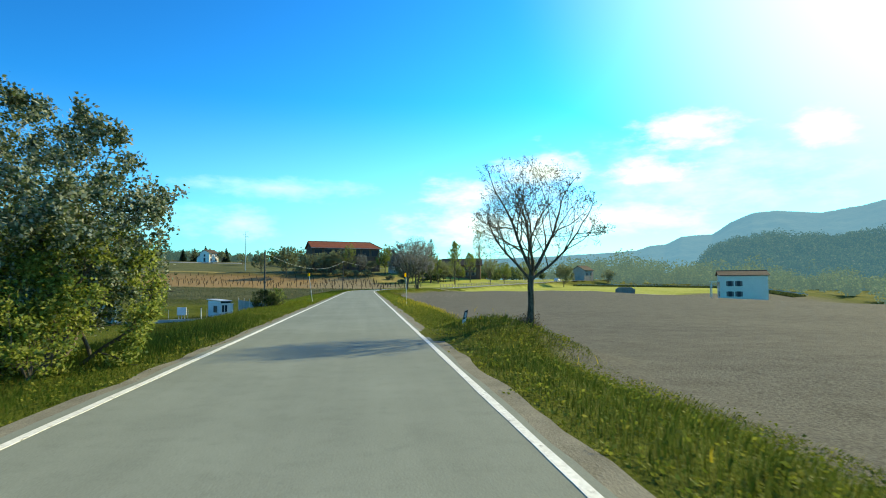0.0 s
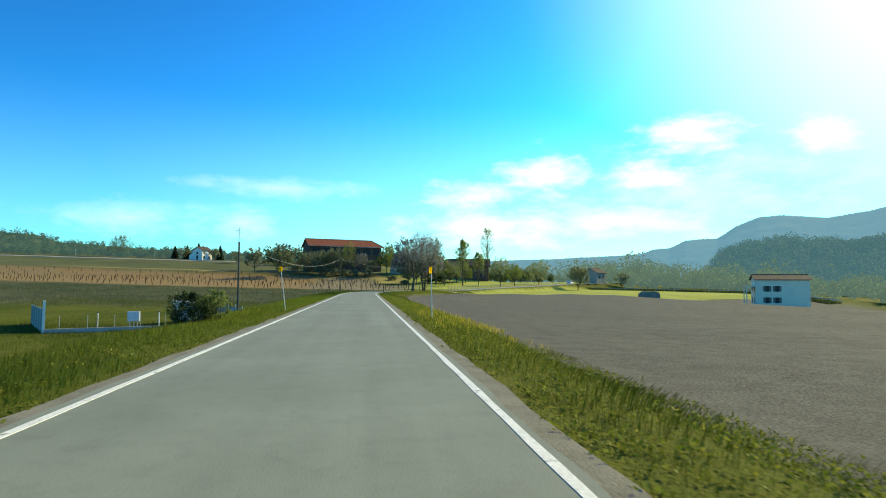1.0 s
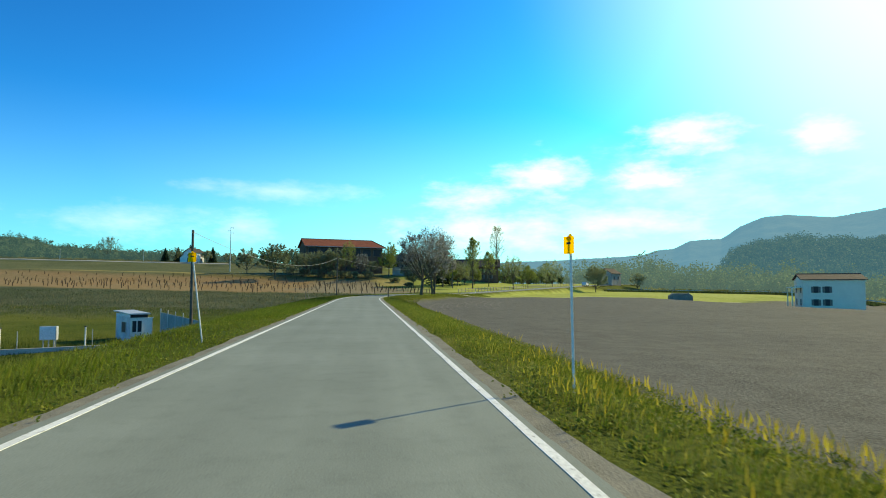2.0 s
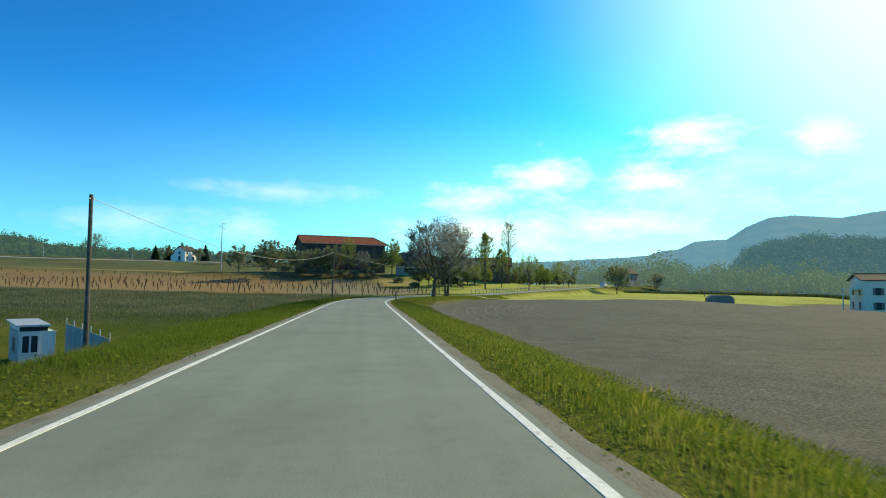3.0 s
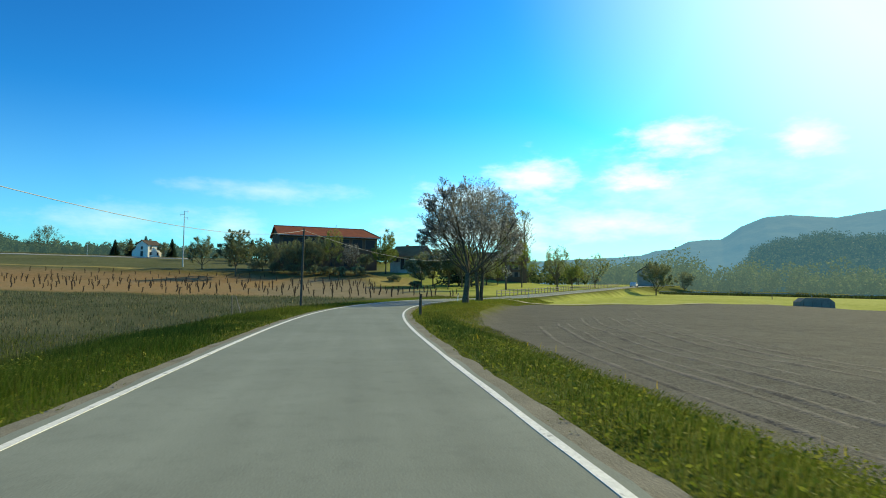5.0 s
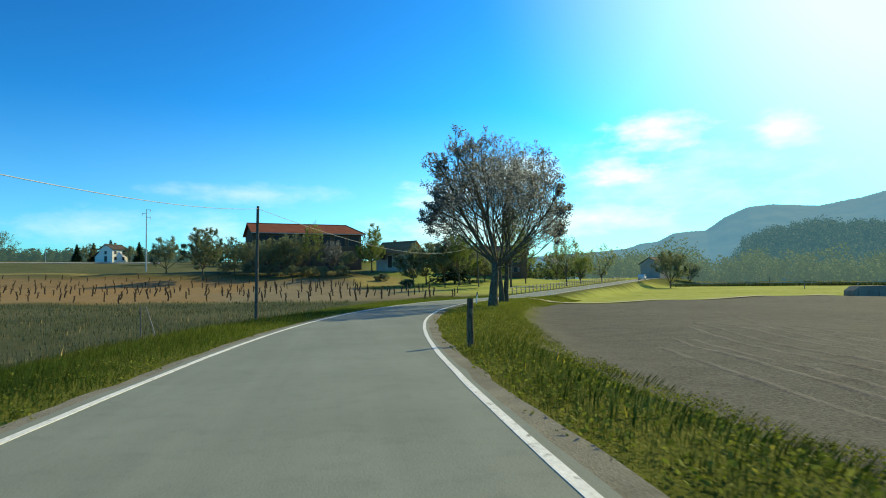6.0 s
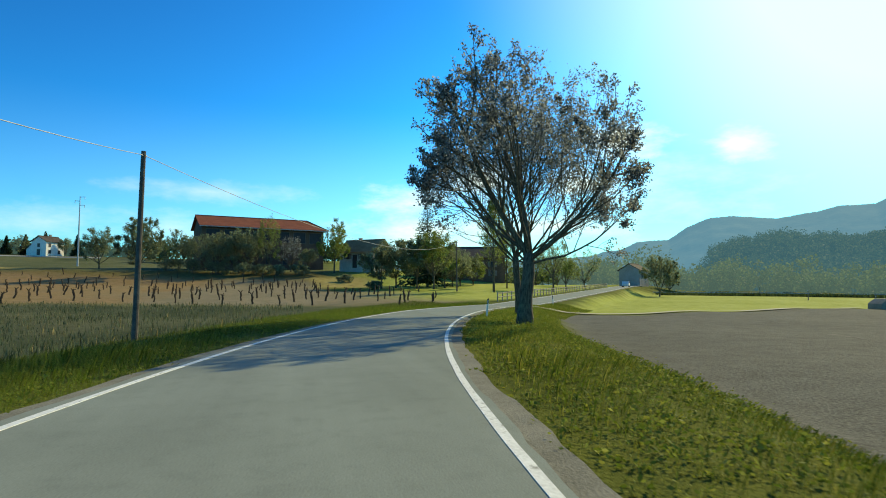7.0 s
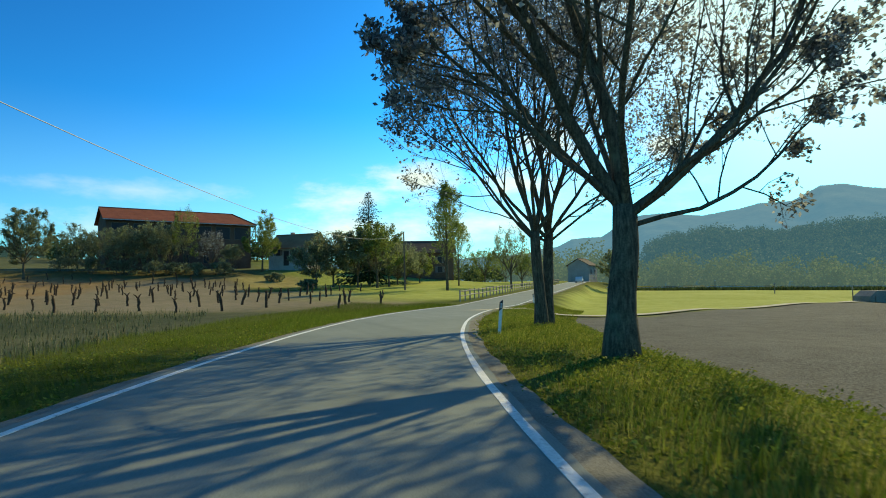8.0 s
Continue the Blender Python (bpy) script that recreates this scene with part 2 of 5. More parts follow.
M["straw"] = leaf_mat("dry_straw", (0.16, 0.13, 0.06), (0.34, 0.29, 0.15), (0.24, 0.2, 0.1), 0.2)
M["needle"] = leaf_mat("needles", (0.022, 0.045, 0.024), (0.075, 0.11, 0.055), None, 0.25)


# ---- mesh helpers ----
def mesh_object(name, verts, faces, material, parent=None, label="", smooth=False):
    me = bpy.data.meshes.new(name)
    me.from_pydata([tuple(v) for v in verts], [], faces)
    me.materials.append(material)
    if smooth:
        me.polygons.foreach_set("use_smooth", [True] * len(me.polygons))
    me.update()
    ob = new(name, me)
    if parent is not None:
        ob.parent = parent
    if label:
        ob["label"] = label
    return ob


class Geo:
    """Collects vertices and faces of one mesh."""

    def __init__(self):
        self.v, self.f = [], []

    def box(self, lo, hi, turn=None, at=(0, 0, 0)):
        n = len(self.v)
        for x in (lo[0], hi[0]):
            for y in (lo[1], hi[1]):
                for z in (lo[2], hi[2]):
                    p = Vector((x, y, z))
                    if turn is not None:
                        p = turn @ p
                    self.v.append((p.x + at[0], p.y + at[1], p.z + at[2]))
        self.f += [tuple(n + i for i in q) for q in ((0, 1, 3, 2), (4, 6, 7, 5), (0, 4, 5, 1), (2, 3, 7, 6), (0, 2, 6, 4), (1, 5, 7, 3))]
        return self

    def tube(self, pts, radii, sides=6, cap=True):
        pts = [Vector(p) for p in pts]
        n0 = len(self.v)
        side = None
        for i, p in enumerate(pts):
            d = (pts[min(i + 1, len(pts) - 1)] - pts[max(i - 1, 0)]).normalized()
            if side is None:
                side = d.orthogonal().normalized()
            side = (side - d * side.dot(d)).normalized()
            up = d.cross(side)
            r = radii[i] if hasattr(radii, "__len__") else radii
            for k in range(sides):
                a = 2 * math.pi * k / sides
                q = p + (side * math.cos(a) + up * math.sin(a)) * r
                self.v.append((q.x, q.y, q.z))
        for i in range(len(pts) - 1):
            for k in range(sides):
                a, b = n0 + i * sides + k, n0 + i * sides + (k + 1) % sides
                self.f.append((a, b, b + sides, a + sides))
        if cap:
            self.f.append(tuple(n0 + k for k in reversed(range(sides))))
            self.f.append(tuple(n0 + (len(pts) - 1) * sides + k for k in range(sides)))
        return self

    def poly(self, pts):
        n = len(self.v)
        self.v += [tuple(p) for p in pts]
        self.f.append(tuple(range(n, n + len(pts))))
        return self

    def prism(self, outline, lo, hi, axis="y"):
        """A flat outline in x, z (or y, z) drawn out along the other axis."""
        n, m = len(self.v), len(outline)
        for w in (lo, hi):
            for a, b in outline:
                self.v.append((a, w, b) if axis == "y" else (w, a, b))
        self.f.append(tuple(n + i for i in range(m)))
        self.f.append(tuple(n + m + i for i in reversed(range(m))))
        for i in range(m):
            j = (i + 1) % m
            self.f.append((n + i, n + m + i, n + m + j, n + j))
        return self

    def part(self, name, material, parent=None, label="", smooth=False):
        return mesh_object(name, self.v, self.f, material, parent, label, smooth)


def thing(name, place, turn=0.0, label="", category="", group="", kind=""):
    ob = new(name)
    ob.matrix_world = pose(*place, 0, 0, turn)
    return tagged(ob, label, category, group, kind)


# ---- plan: the road's line and the lie of the land ----
BEND_START, BEND_LEN, BEND_K, BEND_END = 89.13, 30.61, 0.00975, 167.0


def road_line():
    pts, s, x, y, step = [], -40.0, 0.0, -40.0, 0.5
    while s < 520:
        e = min(s, BEND_END) - BEND_START
        th = 0.0 if e <= 0 else (BEND_K * e * e / (2 * BEND_LEN) if e < BEND_LEN else BEND_K * BEND_LEN / 2 + BEND_K * (e - BEND_LEN))
        pts.append((s, x, y, th))
        x, y, s = x + math.sin(th) * step, y + math.cos(th) * step, s + step
    return np.array(pts)


ROAD = road_line()
ROAD_Z = np.interp(ROAD[:, 0], [150, 172, 230, 290, 400, 520], [0, -0.15, 0.9, 2.0, 3.0, 3.5])


def beside_road(x, y):
    """Nearest point of the road's axis: along, across (right is positive), height."""
    x, y = np.asarray(x, float), np.asarray(y, float)
    best, idx = np.full(x.shape, 1e18), np.zeros(x.shape, int)
    for i in range(0, len(ROAD), 4):
        d = (x - ROAD[i, 1]) ** 2 + (y - ROAD[i, 2]) ** 2
        m = d < best
        best[m], idx[m] = d[m], i
    th = ROAD[idx, 3]
    dx, dy = x - ROAD[idx, 1], y - ROAD[idx, 2]
    along = dx * np.sin(th) + dy * np.cos(th)
    across = dx * np.cos(th) - dy * np.sin(th)
    return ROAD[idx, 0] + along, across, ROAD_Z[idx]


def soft(a, b, v):
    t = np.clip((v - a) / (b - a), 0, 1)
    return t * t * (3 - 2 * t)


def land(x, y):
    """Height of the ground."""
    x, y = np.atleast_1d(np.asarray(x, float)), np.atleast_1d(np.asarray(y, float))
    s, e, zr = beside_road(x, y)
    left = np.interp(y, [-60, 60, 88, 130, 165, 238, 258, 300, 360, 450, 900, 3000], [-2.6, -3.3, -3.4, -1.7, -0.4, 2.2, 5.6, 8.0, 13.2, 17, 22, 30])
    up = np.interp(y, [-60, 100, 160, 300], [0.0, 0.003, 0.014, 0.02])
    left = left + up * np.clip(-20 - x, 0, 250)
    east = soft(20, 70, x)
    left = left * (1 - east) + np.minimum(left, zr + 0.4) * east
    right = np.interp(e, [2, 8, 30, 70, 98, 118, 400, 3000], [-0.5, -0.9, -1.1, -1.6, -4.2, -5.4, -6, -6])
    right = right - 2.3 * soft(60, 105, x) * soft(215, 170, y)
    right = right + np.clip(s - 190, 0, 200) * 0.006
    # verges fall from the road's edge to the fields
    wide = 1.7 * soft(112, 126, s) * soft(160, 150, s)
    drop_l, drop_r = soft(4.6, 17, -e) ** 0.9, soft(3.5 + wide, 6.2 + wide, e)
    z = np.where(e < 0, zr - 0.08 + drop_l * (left - zr + 0.08), zr - 0.08 + drop_r * (right - zr + 0.08))
    z = z + 0.72 * np.exp(-((x - 5.3) ** 2 + (y - 16.3) ** 2) / 4.0)
    lump = 0.10 * np.sin(x * 0.31 + y * 0.17) * np.sin(y * 0.23 - x * 0.11) * soft(4, 14, np.abs(e))
    return z + lump


def land_at(x, y):
    return float(land(x, y)[0])


def axis_lines(a, b, step, reach, grow=1.25):
    mid = list(np.arange(a, b + 1e-6, step))
    lo, hi, d = mid[0], mid[-1], step
    before, after = [], []
    while lo > -reach or hi < reach:
        d *= grow
        lo, hi = lo - d, hi + d
        before.append(lo)
        after.append(hi)
    return np.array(before[::-1] + mid + after)


def zones(x, y, z):
    """Shares of soil, weeds, vineyard earth and mown grass."""
    s, e, zr = beside_road(x, y)
    n = np.sin(x * 0.7 + y * 0.9) * 0.6 + np.sin(x * 0.23 - y * 0.31) * 0.9
    soil = soft(4.9, 5.9, e + 0.3 * n - 1.7 * soft(112, 126, s) * soft(160, 150, s)) * soft(101, 97, e + n) * soft(153, 150, y - 0.32 * x + n) * soft(-30, -20, y)
    weeds = soft(-8.0, -11.5, e + 0.4 * n) * soft(106, 118, y + n + 0.08 * x) * soft(176, 168, y + 0.22 * x + n)
    vine = soft(168, 176, y + 0.22 * x + n) * soft(250, 240, y + n + 0.10 * x) * soft(-6, -9, e)
    vine = vine * np.where(y < 207, soft(22, 15, x + n), soft(8, 2, x))
    lawn = soft(3.4, 5.5, e + 0.5 * n) * soft(150, 153, y - 0.32 * x + n) * soft(165, 172, s) * soft(176, 168, np.hypot(x - 1.3, y - 106.5) + n)
    lawn = np.maximum(lawn, soft(5, 25, x) * soft(-4, -6, e) * soft(176, 186, y))
    return soil, weeds, vine, lawn


def ground():
    xs, ys = axis_lines(-46, 62, 1.0, 3200), axis_lines(-24, 262, 1.0, 3200)
    X, Y = np.meshgrid(xs, ys)
    Z = land(X.ravel(), Y.ravel())
    s, e, zr = beside_road(X.ravel(), Y.ravel())
    V = np.stack([X.ravel(), Y.ravel(), Z], 1)
    nx, ny = len(xs), len(ys)
    i = (np.arange(ny - 1)[:, None] * nx + np.arange(nx - 1)[None, :]).ravel()
    F = np.stack([i, i + 1, i + 1 + nx, i + nx], 1)
    me = bpy.data.meshes.new("ground")
    me.from_pydata(V.tolist(), [], F.tolist())
    me.polygons.foreach_set("use_smooth", [True] * len(F))
    soil, weeds, vine, lawn = zones(X.ravel(), Y.ravel(), Z)
    att = me.color_attributes.new("cover", "FLOAT_COLOR", "POINT")
    att.data.foreach_set("color", np.stack([soil, weeds, vine, lawn], 1).ravel())
    xx, yy = X.ravel(), Y.ravel()
    n = np.sin(xx * 0.31 + yy * 0.2) * 1.6 + np.sin(xx * 0.11 - yy * 0.17) * 2.2
    dry = soft(236, 243, yy + n) * soft(262, 255, yy + n) * soft(-75, -55, xx + n) * soft(12, 4, xx)
    straw = np.maximum(soft(249, 252, yy + 0.1 * xx + 0.5 * n) * soft(258, 254, yy + 0.1 * xx + 0.5 * n) * soft(-130, -90, xx) * soft(-50, -60, xx),
                       soft(2, 6, xx + 0.4 * n) * soft(17, 13, xx + 0.4 * n) * soft(222, 230, yy + n) * soft(252, 246, yy))
    att2 = me.color_attributes.new("bank", "FLOAT_COLOR", "POINT")
    att2.data.foreach_set("color", np.stack([dry, straw, soft(-12, -20, xx + n), soft(225, 245, yy + n) * soft(20, 0, xx)], 1).ravel())
    m, nt, bs = node_mat("ground_cover")
    at = nt.nodes.new("ShaderNodeVertexColor")
    at.layer_name = "cover"
    sp = nt.nodes.new("ShaderNodeSeparateColor")
    nt.links.new(at.outputs["Color"], sp.inputs[0])
    big, mid, fine = noise_node(nt, 0.06), noise_node(nt, 0.9), noise_node(nt, 14, 4)

    def two(a, b, n, lo=0.35, hi=0.65):
        r = ramp(nt, a, b, lo, hi)
        nt.links.new(n.outputs["Fac"], r.inputs[0])
        return r.outputs[0]
    bank = nt.nodes.new("ShaderNodeVertexColor")
    bank.layer_name = "bank"
    bank_sp = nt.nodes.new("ShaderNodeSeparateColor")
    nt.links.new(bank.outputs["Color"], bank_sp.inputs[0])
    grass = mixed(nt, 0.5, two((0.05, 0.085, 0.010), (0.115, 0.145, 0.022), mid), two((0.045, 0.068, 0.010), (0.14, 0.142, 0.030), fine))
    soilc = mixed(nt, 0.5, two((0.082, 0.082, 0.072), (0.155, 0.153, 0.135), mid, 0.3, 0.7), two((0.046, 0.045, 0.039), (0.196, 0.192, 0.166), fine))
    weedc = mixed(nt, 0.5, two((0.048, 0.066, 0.034), (0.110, 0.128, 0.070), mid), two((0.036, 0.044, 0.024), (0.150, 0.155, 0.085), fine))
    vinec = mixed(nt, 0.5, mixed(nt, bank_sp.outputs[2], two((0.22, 0.195, 0.135), (0.29, 0.25, 0.185), big), two((0.33, 0.19, 0.085), (0.30, 0.21, 0.11), big)), mixed(nt, 0.5, two((0.08, 0.10, 0.028), (0.27, 0.20, 0.115), mid, 0.38, 0.56), two((0.07, 0.065, 0.025), (0.26, 0.20, 0.12), fine)))
    weedc = mixed(nt, 0.4, weedc, two((0.028, 0.040, 0.018), (0.125, 0.118, 0.066), big, 0.42, 0.60))
    lawnc = mixed(nt, 0.4, two((0.26, 0.31, 0.045), (0.40, 0.42, 0.11), big), two((0.20, 0.24, 0.04), (0.44, 0.44, 0.14), mid))
    grass = mixed(nt, 0.45, grass, two((0.045, 0.065, 0.010), (0.16, 0.15, 0.035), big, 0.4, 0.6))
    dryc = mixed(nt, 0.5, two((0.075, 0.066, 0.024), (0.17, 0.135, 0.05), mid), two((0.05, 0.05, 0.016), (0.22, 0.18, 0.07), fine))
    pasture = mixed(nt, 0.5, two((0.075, 0.092, 0.042), (0.135, 0.145, 0.072), big, 0.4, 0.6), two((0.06, 0.075, 0.03), (0.16, 0.16, 0.08), mid))
    grass = mixed(nt, bank.outputs["Alpha"], grass, pasture)
    grass = mixed(nt, bank_sp.outputs[0], grass, dryc)
    c = mixed(nt, sp.outputs[1], grass, weedc)
    c = mixed(nt, sp.outputs[2], c, vinec)
    c = mixed(nt, at.outputs["Alpha"], c, lawnc)
    c = mixed(nt, bank_sp.outputs[1], c, two((0.26, 0.21, 0.07), (0.36, 0.30, 0.12), mid))
    c = mixed(nt, sp.outputs[0], c, soilc)
    nt.links.new(c, bs.inputs["Base Color"])
    bs.inputs["Roughness"].default_value = 0.95
    bs.inputs["Specular IOR Level"].default_value = 0.03
    bp = nt.nodes.new("ShaderNodeBump")
    bp.inputs["Strength"].default_value, bp.inputs["Distance"].default_value = 0.7, 0.06
    nt.links.new(fine.outputs["Fac"], bp.inputs["Height"])
    nt.links.new(bp.outputs[0], bs.inputs["Normal"])
    me.materials.append(m)
    return tagged(new("ground", me), "grassy verges, ploughed soil, vineyard earth and meadows", "ground", kind="structure")


ground()


def ribbon(name, e0, e1, s0, s1, lift, material, label, category, wobble=0.0, crown=0.0, cols=1):
    """A strip along the road, from e0 to e1 across, with a low edge."""
    sel = ROAD[(ROAD[:, 0] >= s0) & (ROAD[:, 0] <= s1)]
    zs = ROAD_Z[(ROAD[:, 0] >= s0) & (ROAD[:, 0] <= s1)]
    v, f = [], []
    n = cols + 3
    for (s, x, y, th), z in zip(sel, zs):
        wl = wobble * noise.noise((s * 0.7, e0, 1.3)) + wobble * 0.5 * noise.noise((s * 3.1, e0, 4.3))
        wr = wobble * noise.noise((s * 0.7, e1, 8.1)) + wobble * 0.5 * noise.noise((s * 3.1, e1, 2.2))
        es = [e0 + wl] + [e0 + wl + (e1 + wr - e0 - wl) * k / cols for k in range(cols + 1)] + [e1 + wr]
        for k, e in enumerate(es):
            h = -0.08 if k in (0, n - 1) else lift + crown * (1 - (e / 2.6) ** 2)
            v.append((x + e * math.cos(th), y - e * math.sin(th), z + h))
    for i in range(len(sel) - 1):
        for k in range(n - 1):
            a = i * n + k
            f.append((a, a + 1, a + 1 + n, a + n))
    return tagged(mesh_object(name, v, f, material), label, category, kind="structure")


ribbon("road", -2.44, 2.40, -40, 520, 0.0, M["asphalt"], "worn grey asphalt country road between white edge lines", "road", 0.06, 0.0, 4)
ribbon("shoulder_left", -2.70, -2.36, -40, 330, -0.02, M["gravel"], "strip of sandy gravel beside the road", "gravel", 0.10)
ribbon("shoulder_right", 2.32, 2.68, -40, 330, -0.02, M["gravel"], "strip of sandy gravel beside the road", "gravel", 0.10)
ribbon("edge_line_left", -2.30, -2.20, -40, 520, 0.006, M["paint"], "worn white painted edge line on asphalt", "road marking", 0.012)
ribbon("edge_line_right", 2.20, 2.30, -40, 520, 0.006, M["paint"], "worn white painted edge line on asphalt", "road marking", 0.012)


# ---- trees and plants ----
def unit(rng):
    while True:
        v = Vector((rng.uniform(-1, 1), rng.uniform(-1, 1), rng.uniform(-1, 1)))
        if 0.05 < v.length < 1:
            return v.normalized()


class Crown:
    """An egg-shaped, uneven space that limbs keep within."""

    def __init__(self, centre, radius, low, high, seed):
        self.c, self.r, self.low, self.high, self.seed = Vector(centre), radius, low, high, seed

    def depth(self, p):
        q = p - self.c
        h = self.high if q.z > 0 else self.low
        d = math.sqrt((q.x / self.r) ** 2 + (q.y / self.r) ** 2 + (q.z / h) ** 2)
        return d + 0.22 * noise.noise((q.x * 0.9 / self.r * 2.2 + self.seed, q.y * 2.0 / self.r, q.z * 2.0 / h))


def limb(wood, tips, p, d, length, r, level, last, rng, crown, kids, lift, spread):
    pts, radii, n = [p.copy()], [r], 6 if level < 2 else 4
    end = r * (0.42 if level < last else 0.25)
    for i in range(n):
        d = (d + unit(rng) * (0.16 + 0.05 * level) + Vector((0, 0, lift))).normalized()
        p = p + d * (length / n)
        pts.append(p.copy())
        radii.append(r + (end - r) * (i + 1) / n)
        if level and crown.depth(p) > 1:
            break
    wood[0 if level < 3 else 1].tube(pts, radii, (8, 7, 5, 4, 3, 3)[min(level, 5)], cap=level == 0)
    if level >= last:
        tips.append((pts, d))
        return
    k = kids[min(level, len(kids) - 1)]
    for j in range(k):
        t = 0.3 + 0.7 * (j + rng.random()) / k
        i = min(int(t * (len(pts) - 1)), len(pts) - 2)
        q = pts[i].lerp(pts[i + 1], t * (len(pts) - 1) - i) if t * (len(pts) - 1) - i <= 1 else pts[-1]
        side = d.cross(unit(rng)).normalized()
        a = radians(rng.uniform(*spread))
        nd = (d * math.cos(a) + side * math.sin(a)).normalized()
        limb(wood, tips, q, nd, length * rng.uniform(0.5, 0.72), radii[i] * (0.5 if level < 2 else 0.46), level + 1, last, rng, crown, kids, lift, spread)
    if level:
        limb(wood, tips, pts[-1], d, length * 0.55, end, level + 1, last, rng, crown, kids, lift, spread)


def leaf_cloud(tips, count, size, rng, scatter, crown=None, edge=1.15, top=0.0):
    """Many small pointed leaves set along the twigs; top: how far they gather in the upper, outer crown."""
    g = Geo()
    while count > 0 and tips:
        pts, d = rng.choice(tips)
        t = rng.random() ** 0.6 * (len(pts) - 1)
        i = min(int(t), len(pts) - 2)
        p = pts[i].lerp(pts[i + 1], t - i) + unit(rng) * scatter * rng.random()
        count -= 1
        if crown and crown.depth(p) > edge:
            continue
        if top and rng.random() > 0.25 + (1 - top) + top * ((p.z - crown.c.z) / crown.high + crown.depth(p) - 0.55):
            continue
        a = unit(rng)
        b = a.cross(unit(rng)).normalized()
        s = size * rng.uniform(0.6, 1.3)
        g.poly((p, p + a * s * 0.5 + b * s * 0.3, p + a * s, p + a * s * 0.5 - b * s * 0.3))
    return g


def tree(name, place, label, seed, height, radius, trunk_r, fork, leaves, size, leaf, stems=1, kids=(5, 4, 3), last=3, low=None,
         lift=0.10, spread=(28, 58), scatter=0.25, lean=(0, 0), group="", bark="bark", limbs=6, limb_r=0.6, category="tree", tilts=(12, 55), mains=(), gather=0.0):
    """mains: compass direction and tilt in degrees, height where it starts, length, thickness and, where it reaches out of the crown, the room of each main limb."""
    rng = random.Random(seed)
    ob = thing(name, place, rng.uniform(0, 360) if lean == (0, 0) and not mains else 0, label, category, group)
    mid = fork + (height - fork) * 0.42
    crown = Crown((lean[0] * mid, lean[1] * mid, mid), radius, low or (mid - fork * 0.75), height - mid, seed)
    wood = Geo()
    wood, tips = (wood, Geo() if last > 3 else wood), []
    for s in range(stems):
        a = 2 * math.pi * s / stems + 0.6
        p = Vector((math.cos(a), math.sin(a), 0)) * (trunk_r * 1.0 if stems > 1 else 0)
        d = Vector((lean[0], lean[1], 1)) + (Vector((math.cos(a), math.sin(a), 0)) * 0.1 if stems > 1 else Vector())
        pts, radii = [], []
        for i in range(8):
            f = i / 7
            q = p + d * (fork * f) + Vector((noise.noise((seed, f * 2, s)), noise.noise((f * 2, seed, s)), 0)) * 0.12 * f * fork * 0.4
            pts.append(q - Vector((0, 0, 0.25)) if i == 0 else q)
            radii.append(trunk_r * (1.35 if i == 0 else 1.12 if i == 1 else 1.0 - 0.22 * f))
        wood[0].tube(pts, radii, 12)
        for b, tilt, z, length, thick, *room in mains:
            space = Crown(crown.c, radius * room[0], crown.low * room[0], crown.high, seed) if room else crown
            b, tilt, f = radians(b), radians(tilt), min(z / fork, 1) * 7
            i = min(int(f), 6)
            nd = Vector((math.sin(b) * math.sin(tilt), math.cos(b) * math.sin(tilt), math.cos(tilt)))
            limb(wood, tips, pts[i].lerp(pts[i + 1], f - i), nd, length, trunk_r * thick, 1, last, rng, space, kids, lift, spread)
        top, n = pts[-1], 0 if mains else limbs if stems == 1 else max(3, limbs // stems + 1)
        for j in range(n):
            b = 2 * math.pi * (j + rng.uniform(-0.3, 0.3)) / n + a
            tilt = radians(tilts[0] + (tilts[1] - tilts[0]) * ((j * 0.618 + 0.2 * rng.random()) % 1)) if j else radians(6)
            nd = Vector((math.cos(b) * math.sin(tilt), math.sin(b) * math.sin(tilt), math.cos(tilt))) + Vector((lean[0], lean[1], 0)) * 0.4
            reach = (height - fork) * 0.62 * math.cos(tilt * 0.6) + radius * 0.25 * math.sin(tilt)
            start = pts[-1] if j < 2 else pts[-1 - (j % 2)]
            limb(wood, tips, start.copy(), nd.normalized(), reach, trunk_r * limb_r * rng.uniform(0.75, 1.05), 1, last, rng, crown, kids, lift, spread)
    wood[0].part("trunk", M[bark], ob, "", True)
    if last > 3:
        tagged(wood[1].part("branchwork", M["twig"], ob), kind="stuff")
    if leaves:
        leaf_cloud(tips, leaves, size, rng, scatter, crown, 1.5 if mains else 1.15, gather).part("crown", M[leaf], ob)
    return ob


